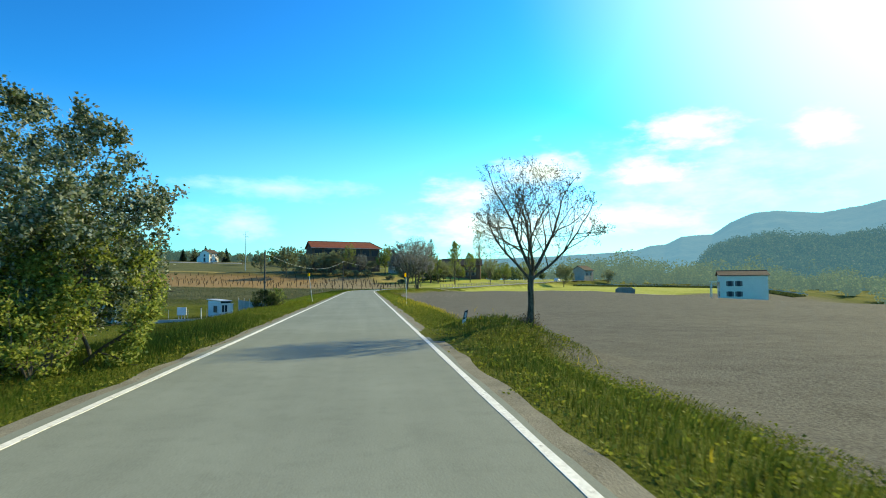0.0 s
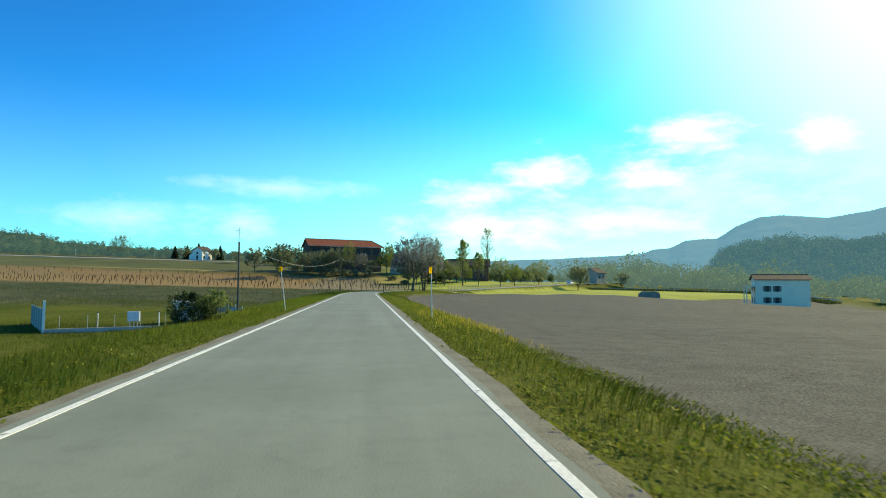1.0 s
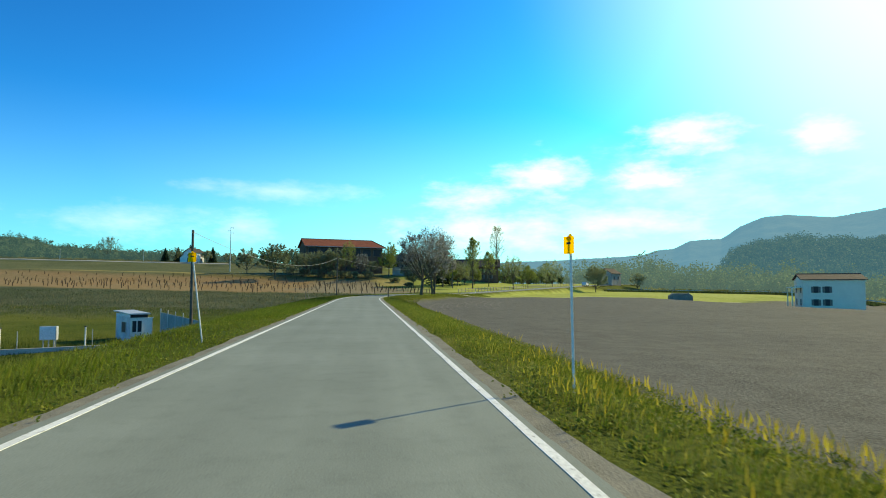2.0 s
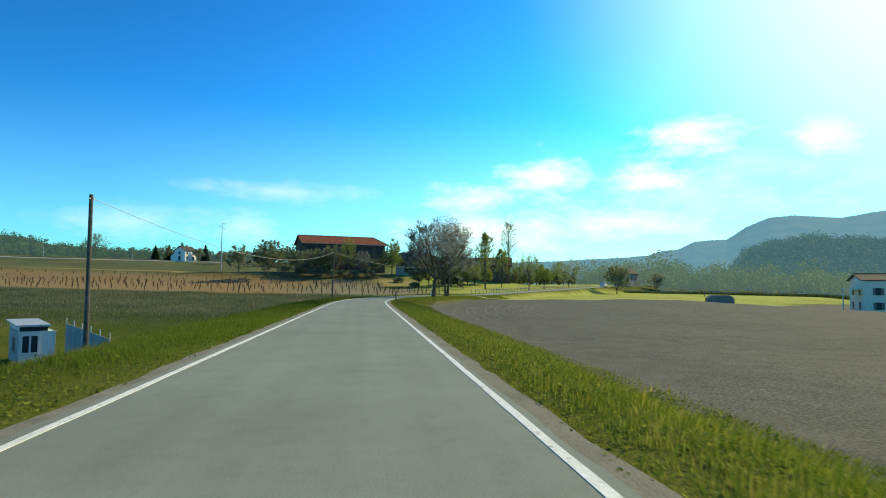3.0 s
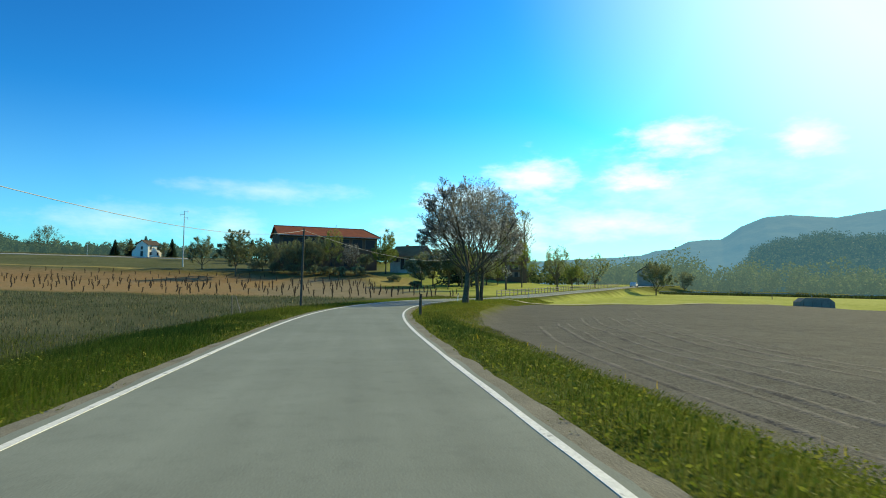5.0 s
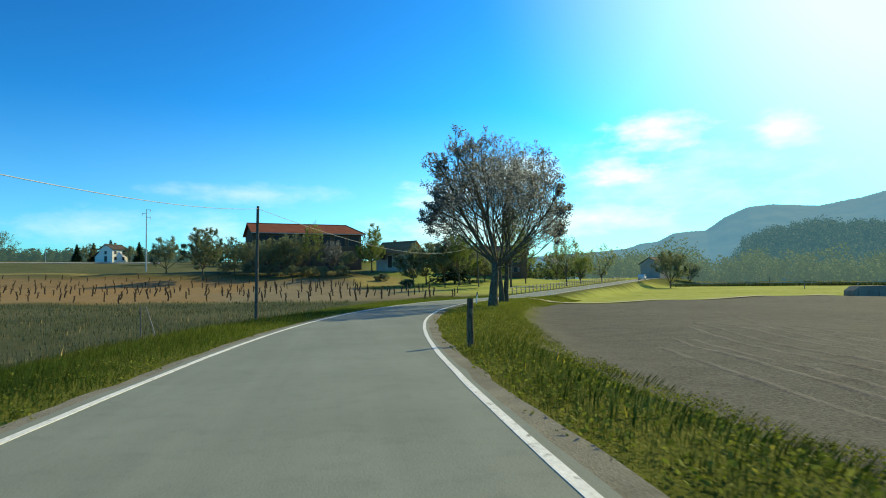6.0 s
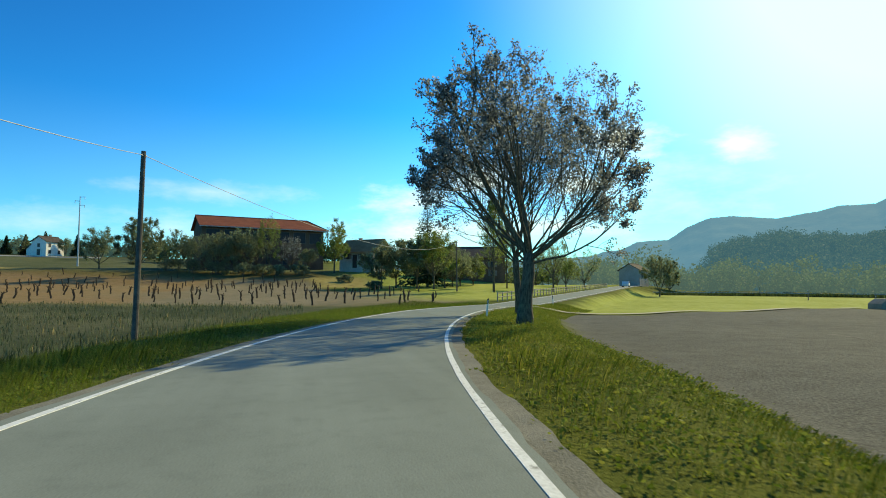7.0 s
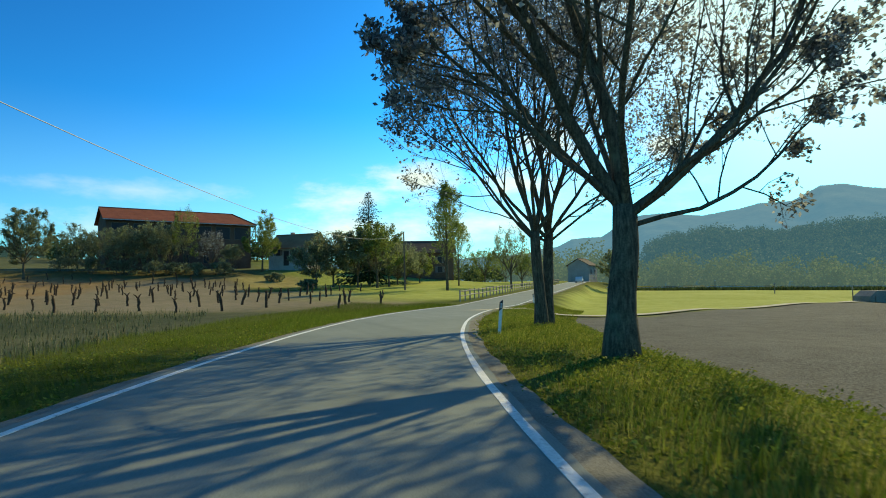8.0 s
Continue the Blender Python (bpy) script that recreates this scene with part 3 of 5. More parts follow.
def poplar(place, label, seed, height, radius, leaves, size, leaf, bare=0.22):
    """A tall narrow tree: one straight stem with many short limbs that rise steeply."""
    rng = random.Random(seed)
    ob = thing("poplar", place, 0, label, "tree", "farm trees")
    wood, tips = (Geo(),) * 2, []
    crown = Crown((0, 0, height * 0.56), radius, height * 0.4, height * 0.46, seed)
    stem = [Vector((noise.noise((seed, k * 0.7, 0)) * 0.03 * k, noise.noise((k * 0.7, seed, 1)) * 0.03 * k, height * k / 10 - 0.3 * (k == 0))) for k in range(11)]
    wood[0].tube(stem, [0.016 * height * (1 - 0.09 * k) for k in range(11)], 8)
    for k in range(46):
        f = bare + (0.97 - bare) * (k + rng.random()) / 46
        i = min(int(f * 10), 9)
        a, tilt = rng.uniform(0, 6.28), radians(rng.uniform(18, 42))
        nd = Vector((math.cos(a) * math.sin(tilt), math.sin(a) * math.sin(tilt), math.cos(tilt)))
        limb(wood, tips, stem[i].lerp(stem[i + 1], f * 10 - i), nd, radius * 2.2 * (1.1 - 0.6 * f), 0.004 * height * (1.2 - f), 2, 3, rng, crown, (4, 4, 4), 0.08, (20, 50))
    wood[0].part("trunk", M["bark"], ob, "", True)
    leaf_cloud(tips, leaves, size, rng, 0.4, crown, 1.2).part("crown", M[leaf], ob)
    return ob


def shrub(name, place, label, seed, radius, height, leaves, size, leaf, group="", squash=1.0, category="bush"):
    """A dense plant with many stems from the ground."""
    rng = random.Random(seed)
    ob = thing(name, place, 0, label, category, group)
    wood, tips = [Geo()] * 2, []
    crown = Crown((0, 0, height * 0.45), radius, height * 0.5, height * 0.55, seed)
    for j in range(11):
        b, tilt = rng.uniform(0, 6.28), radians(rng.uniform(5, 65))
        nd = Vector((math.cos(b) * math.sin(tilt), math.sin(b) * math.sin(tilt), math.cos(tilt)))
        p = Vector((rng.uniform(-0.45, 0.45) * radius, rng.uniform(-0.45, 0.45) * radius, -0.1))
        limb(wood, tips, p, nd, height * 0.8, 0.012 * height + 0.008, 1, 3, rng, crown, (4, 4, 3), 0.05, (25, 60))
    wood[0].part("woody_base", M["twig"], ob)
    leaf_cloud(tips, leaves, size, rng, 0.16 * radius, crown, 1.2).part("foliage", M[leaf], ob)
    return ob


def spruce(place, label, seed, height, radius):
    rng = random.Random(seed)
    ob = thing("spruce", place, 0, label, "tree")
    Geo().tube([(0, 0, -0.3), (0, 0, height * 0.5), (0, 0, height)], [height * 0.016, height * 0.01, 0.02], 8).part("trunk", M["bark"], ob)
    g = Geo()
    z = height * 0.08
    while z < height * 0.985:
        f = 1 - z / height
        for k in range(10 + int(14 * f)):
            a = rng.uniform(0, 6.28)
            rr = radius * (f ** 0.85 * rng.uniform(0.55, 1.15) + 0.02)
            rise = rng.uniform(-0.05, 0.25) - 0.4 * f
            for q in range(4 + int(10 * f)):
                t = (q + rng.random()) / (4 + int(10 * f))
                droop = rise * rr * t + 0.12 * rr * t * t
                wide = 0.16 * rr * (1 - 0.6 * t) * rng.uniform(-1, 1)
                p = Vector((math.cos(a) * rr * t - math.sin(a) * wide, math.sin(a) * rr * t + math.cos(a) * wide, z + droop + rng.uniform(-0.1, 0.1)))
                s = (0.28 + 0.75 * f) * rng.uniform(0.5, 1.0)
                out = (Vector((math.cos(a), math.sin(a), -0.35)) + unit(rng) * 0.45).normalized()
                b = out.cross(unit(rng)).normalized()
                g.poly((p, p + out * s * 0.5 + b * s * 0.22, p + out * s, p + out * s * 0.5 - b * s * 0.22))
        z += height * (0.012 + 0.022 * f)
    g.part("crown", M["needle"], ob)
    return ob


def blades(name, x, y, z, h, w, label, category, material, seed, bend=0.35):
    """Upright blades at the given places, as one mesh."""
    rng = np.random.default_rng(seed)
    n = len(x)
    a, t = rng.uniform(0, 2 * np.pi, n), rng.uniform(0, bend, n)
    b = rng.uniform(0, 2 * np.pi, n)
    base = np.stack([x, y, z], 1)
    wide = np.stack([np.cos(a), np.sin(a), 0 * a], 1) * (w / 2)[:, None]
    tip = base + np.stack([np.cos(b) * t * h, np.sin(b) * t * h, h], 1)
    mid = (base + tip) / 2 + np.stack([-np.cos(b), -np.sin(b), 0 * b], 1) * (0.08 * h)[:, None]
    V = np.stack([base - wide, base + wide, mid + wide * 0.8, tip, mid - wide * 0.8], 1).reshape(-1, 3)
    me = bpy.data.meshes.new(name)
    me.vertices.add(5 * n)
    me.vertices.foreach_set("co", V.ravel())
    me.loops.add(5 * n)
    me.loops.foreach_set("vertex_index", np.arange(5 * n, dtype=np.int32))
    me.polygons.add(n)
    me.polygons.foreach_set("loop_start", np.arange(0, 5 * n, 5, dtype=np.int32))
    me.polygons.foreach_set("loop_total", np.full(n, 5, dtype=np.int32))
    me.materials.append(material)
    me.update(calc_edges=True)
    me.validate()
    return tagged(new(name, me), label, category, kind="stuff")


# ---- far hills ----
# Woods colour with distance haze mixed in as a coloured glow; share sets how much.
def haze_glow_mat(name, a, b, haze, share):
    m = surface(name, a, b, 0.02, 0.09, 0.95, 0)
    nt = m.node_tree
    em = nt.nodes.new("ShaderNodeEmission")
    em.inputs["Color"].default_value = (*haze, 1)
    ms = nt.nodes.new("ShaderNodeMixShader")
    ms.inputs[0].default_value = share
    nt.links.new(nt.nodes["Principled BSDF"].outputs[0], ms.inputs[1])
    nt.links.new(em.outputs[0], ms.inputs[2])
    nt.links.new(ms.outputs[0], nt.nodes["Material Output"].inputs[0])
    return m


def ridge(name, azimuths, heights, distance, thick, material, label, rough=6.0, seed=0, centre=(1, 60)):
    """A wooded range of hills, by compass direction and crest height."""
    az = np.arange(azimuths[0], azimuths[-1], 0.12)
    crest = np.interp(az, azimuths, heights)
    rows = 36
    v, f = [], []
    for i, (a, h) in enumerate(zip(az, crest)):
        ca, sa = math.cos(radians(a)), math.sin(radians(a))
        for k in range(rows):
            t = k / (rows - 1)
            d = distance - thick * (1 - t) ** 1.0
            x, y = centre[0] + sa * d, centre[1] + ca * d
            n = noise.fractal((x * 0.012 + seed, y * 0.012, 0.4), 0.8, 2.1, 5)
            n2 = noise.noise((x * 0.055, y * 0.055, seed)) + 0.6 * noise.noise((x * 0.13, y * 0.13, seed + 5))
            z = -8 + (h + 8) * (t ** 0.8) + n * rough * (0.35 + 0.65 * (1 - abs(2 * t - 1))) + n2 * rough * 0.12
            if k == rows - 1:
                z += rough * 0.25 * noise.noise((a * 6, seed, 0)) + rough * 0.16 * noise.noise((a * 19, seed, 2))
            v.append((x, y, z))
        v.append((centre[0] + sa * (distance + 200), centre[1] + ca * (distance + 200), -20))
    n = rows + 1
    for i in range(len(az) - 1):
        for k in range(n - 1):
            f.append((i * n + k, i * n + k + 1, (i + 1) * n + k + 1, (i + 1) * n + k))
    return tagged(mesh_object(name, v, f, material, smooth=True), label, "hills", kind="structure")


# blue haze painted over the far hills as emission
FAR = haze_glow_mat("far_woods_haze_glow", (0.025, 0.05, 0.03), (0.16, 0.19, 0.10), (0.14, 0.34, 0.60), 0.70)
# near hill: nearly half of the colour is emitted haze blue
NEAR = haze_glow_mat("near_woods_haze_glow", (0.03, 0.05, 0.02), (0.11, 0.13, 0.05), (0.085, 0.22, 0.36), 0.46)
# left hills: a weaker emitted haze, grey-blue
LEFT = haze_glow_mat("left_hills_haze_glow", (0.03, 0.05, 0.02), (0.10, 0.12, 0.045), (0.08, 0.19, 0.25), 0.28)
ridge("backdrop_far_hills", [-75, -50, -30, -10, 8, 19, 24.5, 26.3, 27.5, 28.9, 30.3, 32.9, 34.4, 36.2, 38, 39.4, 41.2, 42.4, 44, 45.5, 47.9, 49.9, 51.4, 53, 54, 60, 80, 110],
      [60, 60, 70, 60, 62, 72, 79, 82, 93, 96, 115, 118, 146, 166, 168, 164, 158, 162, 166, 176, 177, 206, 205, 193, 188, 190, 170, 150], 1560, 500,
      FAR, "blue wooded hills on the horizon with haze painted in", 4.5, 3)
ridge("backdrop_near_hill", [33.2, 35, 37, 40, 44, 50, 60, 80], [6, 36, 42, 44, 40, 46, 52, 46], 640, 260, NEAR, "wooded hill with light haze painted in", 5, 8)
ridge("backdrop_left_hills", [-80, -45, -33, -29, -28, -27, -26, -23.7, -20, -17, -12, -4], [64, 64, 68, 69, 68, 63, 59, 56, 53, 51, 40, 18], 980, 300, LEFT, "low wooded hills with light haze painted in", 5, 14)


# Leaf material that also emits a haze colour, for woods at a distance.
def haze_glow_leaves(name, a, b, c, haze, share):
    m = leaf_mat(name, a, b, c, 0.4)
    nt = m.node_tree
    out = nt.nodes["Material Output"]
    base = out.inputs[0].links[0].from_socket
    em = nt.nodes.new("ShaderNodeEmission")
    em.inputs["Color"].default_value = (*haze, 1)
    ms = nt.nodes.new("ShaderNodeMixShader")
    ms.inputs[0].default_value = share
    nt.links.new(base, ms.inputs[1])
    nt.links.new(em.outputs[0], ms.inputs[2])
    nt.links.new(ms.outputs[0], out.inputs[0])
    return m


def canopy(name, hills, count, r0, r1, per, size, material, label, seed):
    """Woods over a hillside, of uneven crowns in small leafy pieces, too many to count."""
    rng = np.random.default_rng(seed)
    src = hills.data.vertices
    co = np.empty(len(src) * 3)
    src.foreach_get("co", co)
    co = co.reshape(-1, 3)
    co = co[co[:, 2] > -7.5]
    p = co[rng.integers(0, len(co), count)] + rng.normal(0, 2.0, (count, 3)) * (1, 1, 0.1)
    r = rng.uniform(r0, r1, count)
    c, rr = np.repeat(p, per, 0), np.repeat(r, per)
    n = len(c)
    u = rng.normal(0, 1, (n, 3))
    u = u / np.linalg.norm(u, axis=1)[:, None] * (rng.random(n) ** 0.4)[:, None]
    c = c + u * rr[:, None] * (1, 1, 1.15) + np.stack([0 * rr, 0 * rr, rr * 0.6], 1)
    a = rng.normal(0, 1, (n, 3))
    a = a / np.linalg.norm(a, axis=1)[:, None]
    b = np.cross(a, rng.normal(0, 1, (n, 3)))
    b = b / np.linalg.norm(b, axis=1)[:, None]
    s = (size * rng.uniform(0.5, 1.3, n))[:, None]
    V = np.stack([c - a * s * 0.5, c + b * s * 0.4, c + a * s * 0.5, c - b * s * 0.4], 1).reshape(-1, 3)
    F = np.arange(4 * n).reshape(-1, 4)
    me = bpy.data.meshes.new(name)
    me.from_pydata(V.tolist(), [], F.tolist())
    me.materials.append(material)
    return tagged(new(name, me), label, "trees", kind="stuff")


# crowns carry the same emitted haze blue as the near hill
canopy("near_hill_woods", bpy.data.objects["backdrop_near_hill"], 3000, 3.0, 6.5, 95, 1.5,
       haze_glow_leaves("near_leaves_haze_glow", (0.05, 0.08, 0.03), (0.16, 0.18, 0.08), (0.09, 0.12, 0.05), (0.085, 0.22, 0.36), 0.46), "woods of many leafy crowns over the near hill", 71)
# left crowns emit the left hills' haze colour too
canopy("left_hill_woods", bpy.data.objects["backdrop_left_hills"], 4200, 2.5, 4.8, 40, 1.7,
       haze_glow_leaves("left_leaves_haze_glow", (0.05, 0.08, 0.03), (0.14, 0.17, 0.07), (0.09, 0.12, 0.05), (0.08, 0.19, 0.25), 0.28), "woods of many leafy crowns over the low hills", 72)


def wood_belt(name, x0, x1, y0, y1, count, h0, h1, leaf, label, seed, per=200, size=1.1):
    """A belt of far trees, too many to count."""
    rng = random.Random(seed)
    g = Geo()
    for _ in range(count):
        x, y = rng.uniform(x0, x1), rng.uniform(y0, y1)
        z, h = land_at(x, y), h0 + (h1 - h0) * rng.random() ** 1.6
        r = h * rng.uniform(0.3, 0.6)
        g.tube([(x, y, z - 0.3), (x, y, z + h * 0.6)], [0.16, 0.07], 5, False)
        for _ in range(per):
            u = unit(rng) * rng.random() ** 0.45
            k = 1.1 if u.z < 0 else 1.0
            p = Vector((x + u.x * r * k, y + u.y * r * k, z + h * 0.5 + u.z * h * 0.5))
            a = unit(rng)
            b = a.cross(unit(rng)).normalized()
            s = size * rng.uniform(0.5, 1.2)
            g.poly((p - a * s * 0.5, p + b * s * 0.4, p + a * s * 0.5, p - b * s * 0.4))
    return tagged(g.part(name, M[leaf]), label, "trees", kind="stuff")


# ---- the large trees by the road ----
tree("bare_tree", (5.35, 16.3, land_at(5.35, 16.3)), "small roadside tree with bare dark branches and sparse new leaves", 11, 4.75, 1.6, 0.10, 1.5, 13000, 0.037, "leaf_bud",
     kids=(6, 6, 5, 3, 3), last=5, lift=0.05, spread=(24, 56), scatter=0.06, low=2.1, lean=(0.06, 0),
     mains=((276, 54, 1.3, 1.5, 0.48), (290, 28, 1.5, 2.0, 0.55), (100, 28, 1.5, 2.0, 0.55), (20, 13, 1.5, 1.8, 0.5), (98, 58, 1.3, 1.9, 0.45), (190, 40, 1.4, 1.9, 0.45), (350, 48, 1.4, 1.9, 0.45)))
shrub("field_scrub", (5.5, 16.5, land_at(5.5, 16.5)), "dry brown scrub round the tree's foot", 12, 0.75, 0.6, 1100, 0.045, "leaf_bud")
tree("roadside_tree", (10.2, 135.2, land_at(10.2, 135.2)), "big roadside tree with thick dark trunk and small young leaves", 23, 10.8, 3.85, 0.28, 2.7, 36000, 0.115, "leaf_young",
     kids=(6, 7, 5, 4), last=4, gather=0.8, lift=0.06, scatter=0.16, low=4.3, group="roadside trees", lean=(0.09, 0.02), spread=(22, 54),
     mains=((285, 23, 2.6, 6.0, 0.50), (60, 4, 2.7, 6.0, 0.56), (112, 46, 2.5, 5.4, 0.38), (200, 34, 2.6, 4.8, 0.28), (20, 34, 2.6, 5.0, 0.28), (300, 46, 2.6, 4.8, 0.26),
            (150, 62, 2.4, 4.2, 0.22), (85, 64, 2.4, 4.4, 0.22), (262, 52, 2.6, 4.6, 0.24), (112, 70, 2.3, 4.2, 0.18)))
tree("roadside_tree", (13.2, 143.4, land_at(13.2, 143.4)), "tall roadside tree with twin stems and small young leaves", 31, 12.2, 4.35, 0.20, 3.0, 38000, 0.115, "leaf_young",
     stems=2, kids=(6, 7, 5, 4), last=4, gather=0.8, lift=0.09, scatter=0.16, low=4.8, group="roadside trees", spread=(20, 50),
     mains=((280, 20, 2.9, 5.4, 0.46), (100, 8, 3.0, 5.6, 0.48), (290, 44, 2.8, 5.2, 0.32), (110, 42, 2.9, 4.8, 0.32), (200, 34, 3.0, 4.6, 0.30), (20, 30, 3.0, 4.8, 0.30), (265, 60, 2.7, 4.8, 0.24, 1.05), (130, 66, 2.7, 4.2, 0.22)))
tree("hedge_tree", (-7.1, 11.9, land_at(-7.1, 11.9)), "leafy hedgerow tree with pale glints painted into its spring foliage", 5, 5.6, 4.15, 0.12, 1.5, 104000, 0.085, "leaf_hedge",
     kids=(5, 5, 4), last=4, lift=0.03, scatter=0.18, limbs=14, low=2.6, spread=(26, 62), limb_r=0.45, tilts=(15, 78))
shrub("hedge_bush", (-5.0, 11.6, land_at(-5.0, 11.6)), "dense green hedgerow bush in tall grass", 8, 1.75, 2.7, 26000, 0.075, "leaf_spring")
shrub("hedge_bush", (-4.7, 10.3, land_at(-4.7, 10.3)), "low green hedgerow bush in tall grass", 19, 1.1, 1.5, 9000, 0.075, "leaf_spring")
shrub("hedge_bush", (-5.8, 9.2, land_at(-5.8, 9.2)), "low green hedgerow bush in tall grass", 20, 1.3, 1.7, 10000, 0.075, "leaf_spring")
shrub("hedge_bush", (-8.6, 12.5, land_at(-8.6, 12.5)), "dense green hedgerow bush in tall grass", 9, 2.2, 3.2, 14000, 0.09, "leaf_spring")
shrub("hedge_bush", (-7.1, 12.4, land_at(-7.1, 12.4)), "dense green hedgerow bush in tall grass", 17, 2.0, 3.0, 16000, 0.085, "leaf_spring")
shrub("hedge_bush", (-6.4, 10.2, land_at(-6.4, 10.2)), "dense green hedgerow bush in tall grass", 18, 1.8, 3.0, 16000, 0.085, "leaf_spring")
shrub("verge_bush", (-5.6, 39.0, land_at(-5.6, 39.0) - 0.1), "dark green bush on the verge", 15, 0.85, 1.15, 8000, 0.07, "leaf_bush")
shrub("verge_bush", (-4.95, 40.2, land_at(-4.95, 40.2) - 0.1), "olive green bush on the verge", 16, 0.55, 1.2, 3200, 0.075, "leaf_green")

# ---- verges and field plants ----


def scatter(n, e0, e1, s0, s1, seed):
    rng = np.random.default_rng(seed)
    s, e = rng.uniform(s0, s1, n), rng.uniform(e0, e1, n)
    i = np.clip(((s + 40) / 0.5).astype(int), 0, len(ROAD) - 1)
    th = ROAD[i, 3]
    d = s - ROAD[i, 0]
    return ROAD[i, 1] + d * np.sin(th) + e * np.cos(th), ROAD[i, 2] + d * np.cos(th) - e * np.sin(th), rng, e


def tufted(x, y, scale=0.5):
    return 0.5 + 0.5 * np.sin(x * 1.9 * scale + 1.3 * np.sin(y * 0.8 * scale)) * np.sin(y * 1.3 * scale + 1.7 * np.sin(x * 1.1 * scale))


def verge_grass(name, n, e0, e1, h0, h1, seed, label, mat="grass", along=(-2, 175), wide=(0.005, 0.014), bend=0.9):
    x, y, rng, e = scatter(n, e0, e1, *along, seed)
    k = tufted(x, y)
    near = np.clip((np.abs(e) - 2.45) / 0.8, 0.2, 1) * (1 - 0.35 * soft(5.0, 6.4, e))
    h = (h0 + (h1 - h0) * rng.random(n) ** 1.5) * (0.45 + 0.8 * k) * near
    blades(name, x, y, land(x, y) - 0.02, h, rng.uniform(*wide, n), label, "grass", M[mat], seed, bend)


verge_grass("verge_grass_left", 130000, -5.6, -2.62, 0.07, 0.27, 41, "tall yellow-green grass on the sloping verge", "grass_low", bend=0.4)
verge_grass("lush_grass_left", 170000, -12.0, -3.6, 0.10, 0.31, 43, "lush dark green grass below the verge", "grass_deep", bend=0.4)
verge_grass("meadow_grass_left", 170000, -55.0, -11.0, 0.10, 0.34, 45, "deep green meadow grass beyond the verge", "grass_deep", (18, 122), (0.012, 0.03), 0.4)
verge_grass("verge_grass_right", 140000, 2.62, 6.8, 0.05, 0.23, 42, "tall yellow-green grass and weeds on the verge")
verge_grass("lush_grass_right", 150000, 2.58, 6.8, 0.05, 0.24, 44, "lush green grass on the verge", "grass_low")


def leafy_clumps(name, n, e0, e1, r0, r1, per, size, mat, seed, label):
    """Low broad-leaved weeds in tufts, too many to count."""
    x, y, rng, e = scatter(n, e0, e1, -2, 175, seed)
    k = rng.random(n) < 0.2 + 0.8 * tufted(x, y, 0.8)
    x, y = x[k], y[k]
    r = rng.uniform(r0, r1, len(x))
    c = np.stack([x, y, land(x, y)], 1)
    c, r = np.repeat(c, per, 0), np.repeat(r, per)
    m = len(c)
    a = rng.uniform(0, 2 * np.pi, m)
    d = r * np.sqrt(rng.random(m))
    c = c + np.stack([np.cos(a) * d, np.sin(a) * d, (r - d) * rng.uniform(0.2, 0.9, m)], 1)
    u = np.stack([np.cos(a), np.sin(a), rng.uniform(-0.3, 0.9, m)], 1)
    v = np.cross(u, rng.normal(0, 1, (m, 3)))
    v = v / np.linalg.norm(v, axis=1)[:, None]
    s = (size * rng.uniform(0.5, 1.3, m))[:, None]
    V = np.stack([c, c + u * s * 0.5 + v * s * 0.3, c + u * s, c + u * s * 0.5 - v * s * 0.3], 1).reshape(-1, 3)
    me = bpy.data.meshes.new(name)
    me.from_pydata(V.tolist(), [], np.arange(4 * m).reshape(-1, 4).tolist())
    me.materials.append(M[mat])
    tagged(new(name, me), label, "weeds", kind="stuff")


leafy_clumps("verge_weeds_left", 3600, -6.5, -2.6, 0.07, 0.24, 20, 0.05, "leaf_weed", 141, "low leafy weeds in the verge grass")
leafy_clumps("verge_weeds_right", 10000, 2.66, 6.6, 0.08, 0.34, 24, 0.05, "leaf_weed", 142, "low leafy weeds in the verge grass")
leafy_clumps("yellow_weeds_right", 1900, 2.9, 6.2, 0.08, 0.32, 18, 0.055, "grass", 143, "yellowish leafy weeds on the verge")
leafy_clumps("yellow_weeds_left", 700, -5.5, -2.7, 0.07, 0.18, 14, 0.055, "grass", 144, "yellowish leafy weeds on the verge")


def verge_flowers():
    """Patches of yellow flowering weeds."""
    x, y, rng, e = scatter(60000, 2.9, 6.0, -2, 110, 48)
    k = rng.random(60000) < 0.30 * np.exp(-((y - 38) / 4.5) ** 2) * tufted(x, y, 0.8) + 0.002
    x, y = x[k], y[k]
    n = len(x)
    z = land(x, y)
    h = rng.uniform(0.25, 0.55, n)
    blades("flowering_weeds", x, y, z + h * 0.6, h * 0.3, rng.uniform(0.010, 0.024, n), "yellow flowering weeds on the verge", "weeds", M["flower"], 49, 0.5)


verge_flowers()


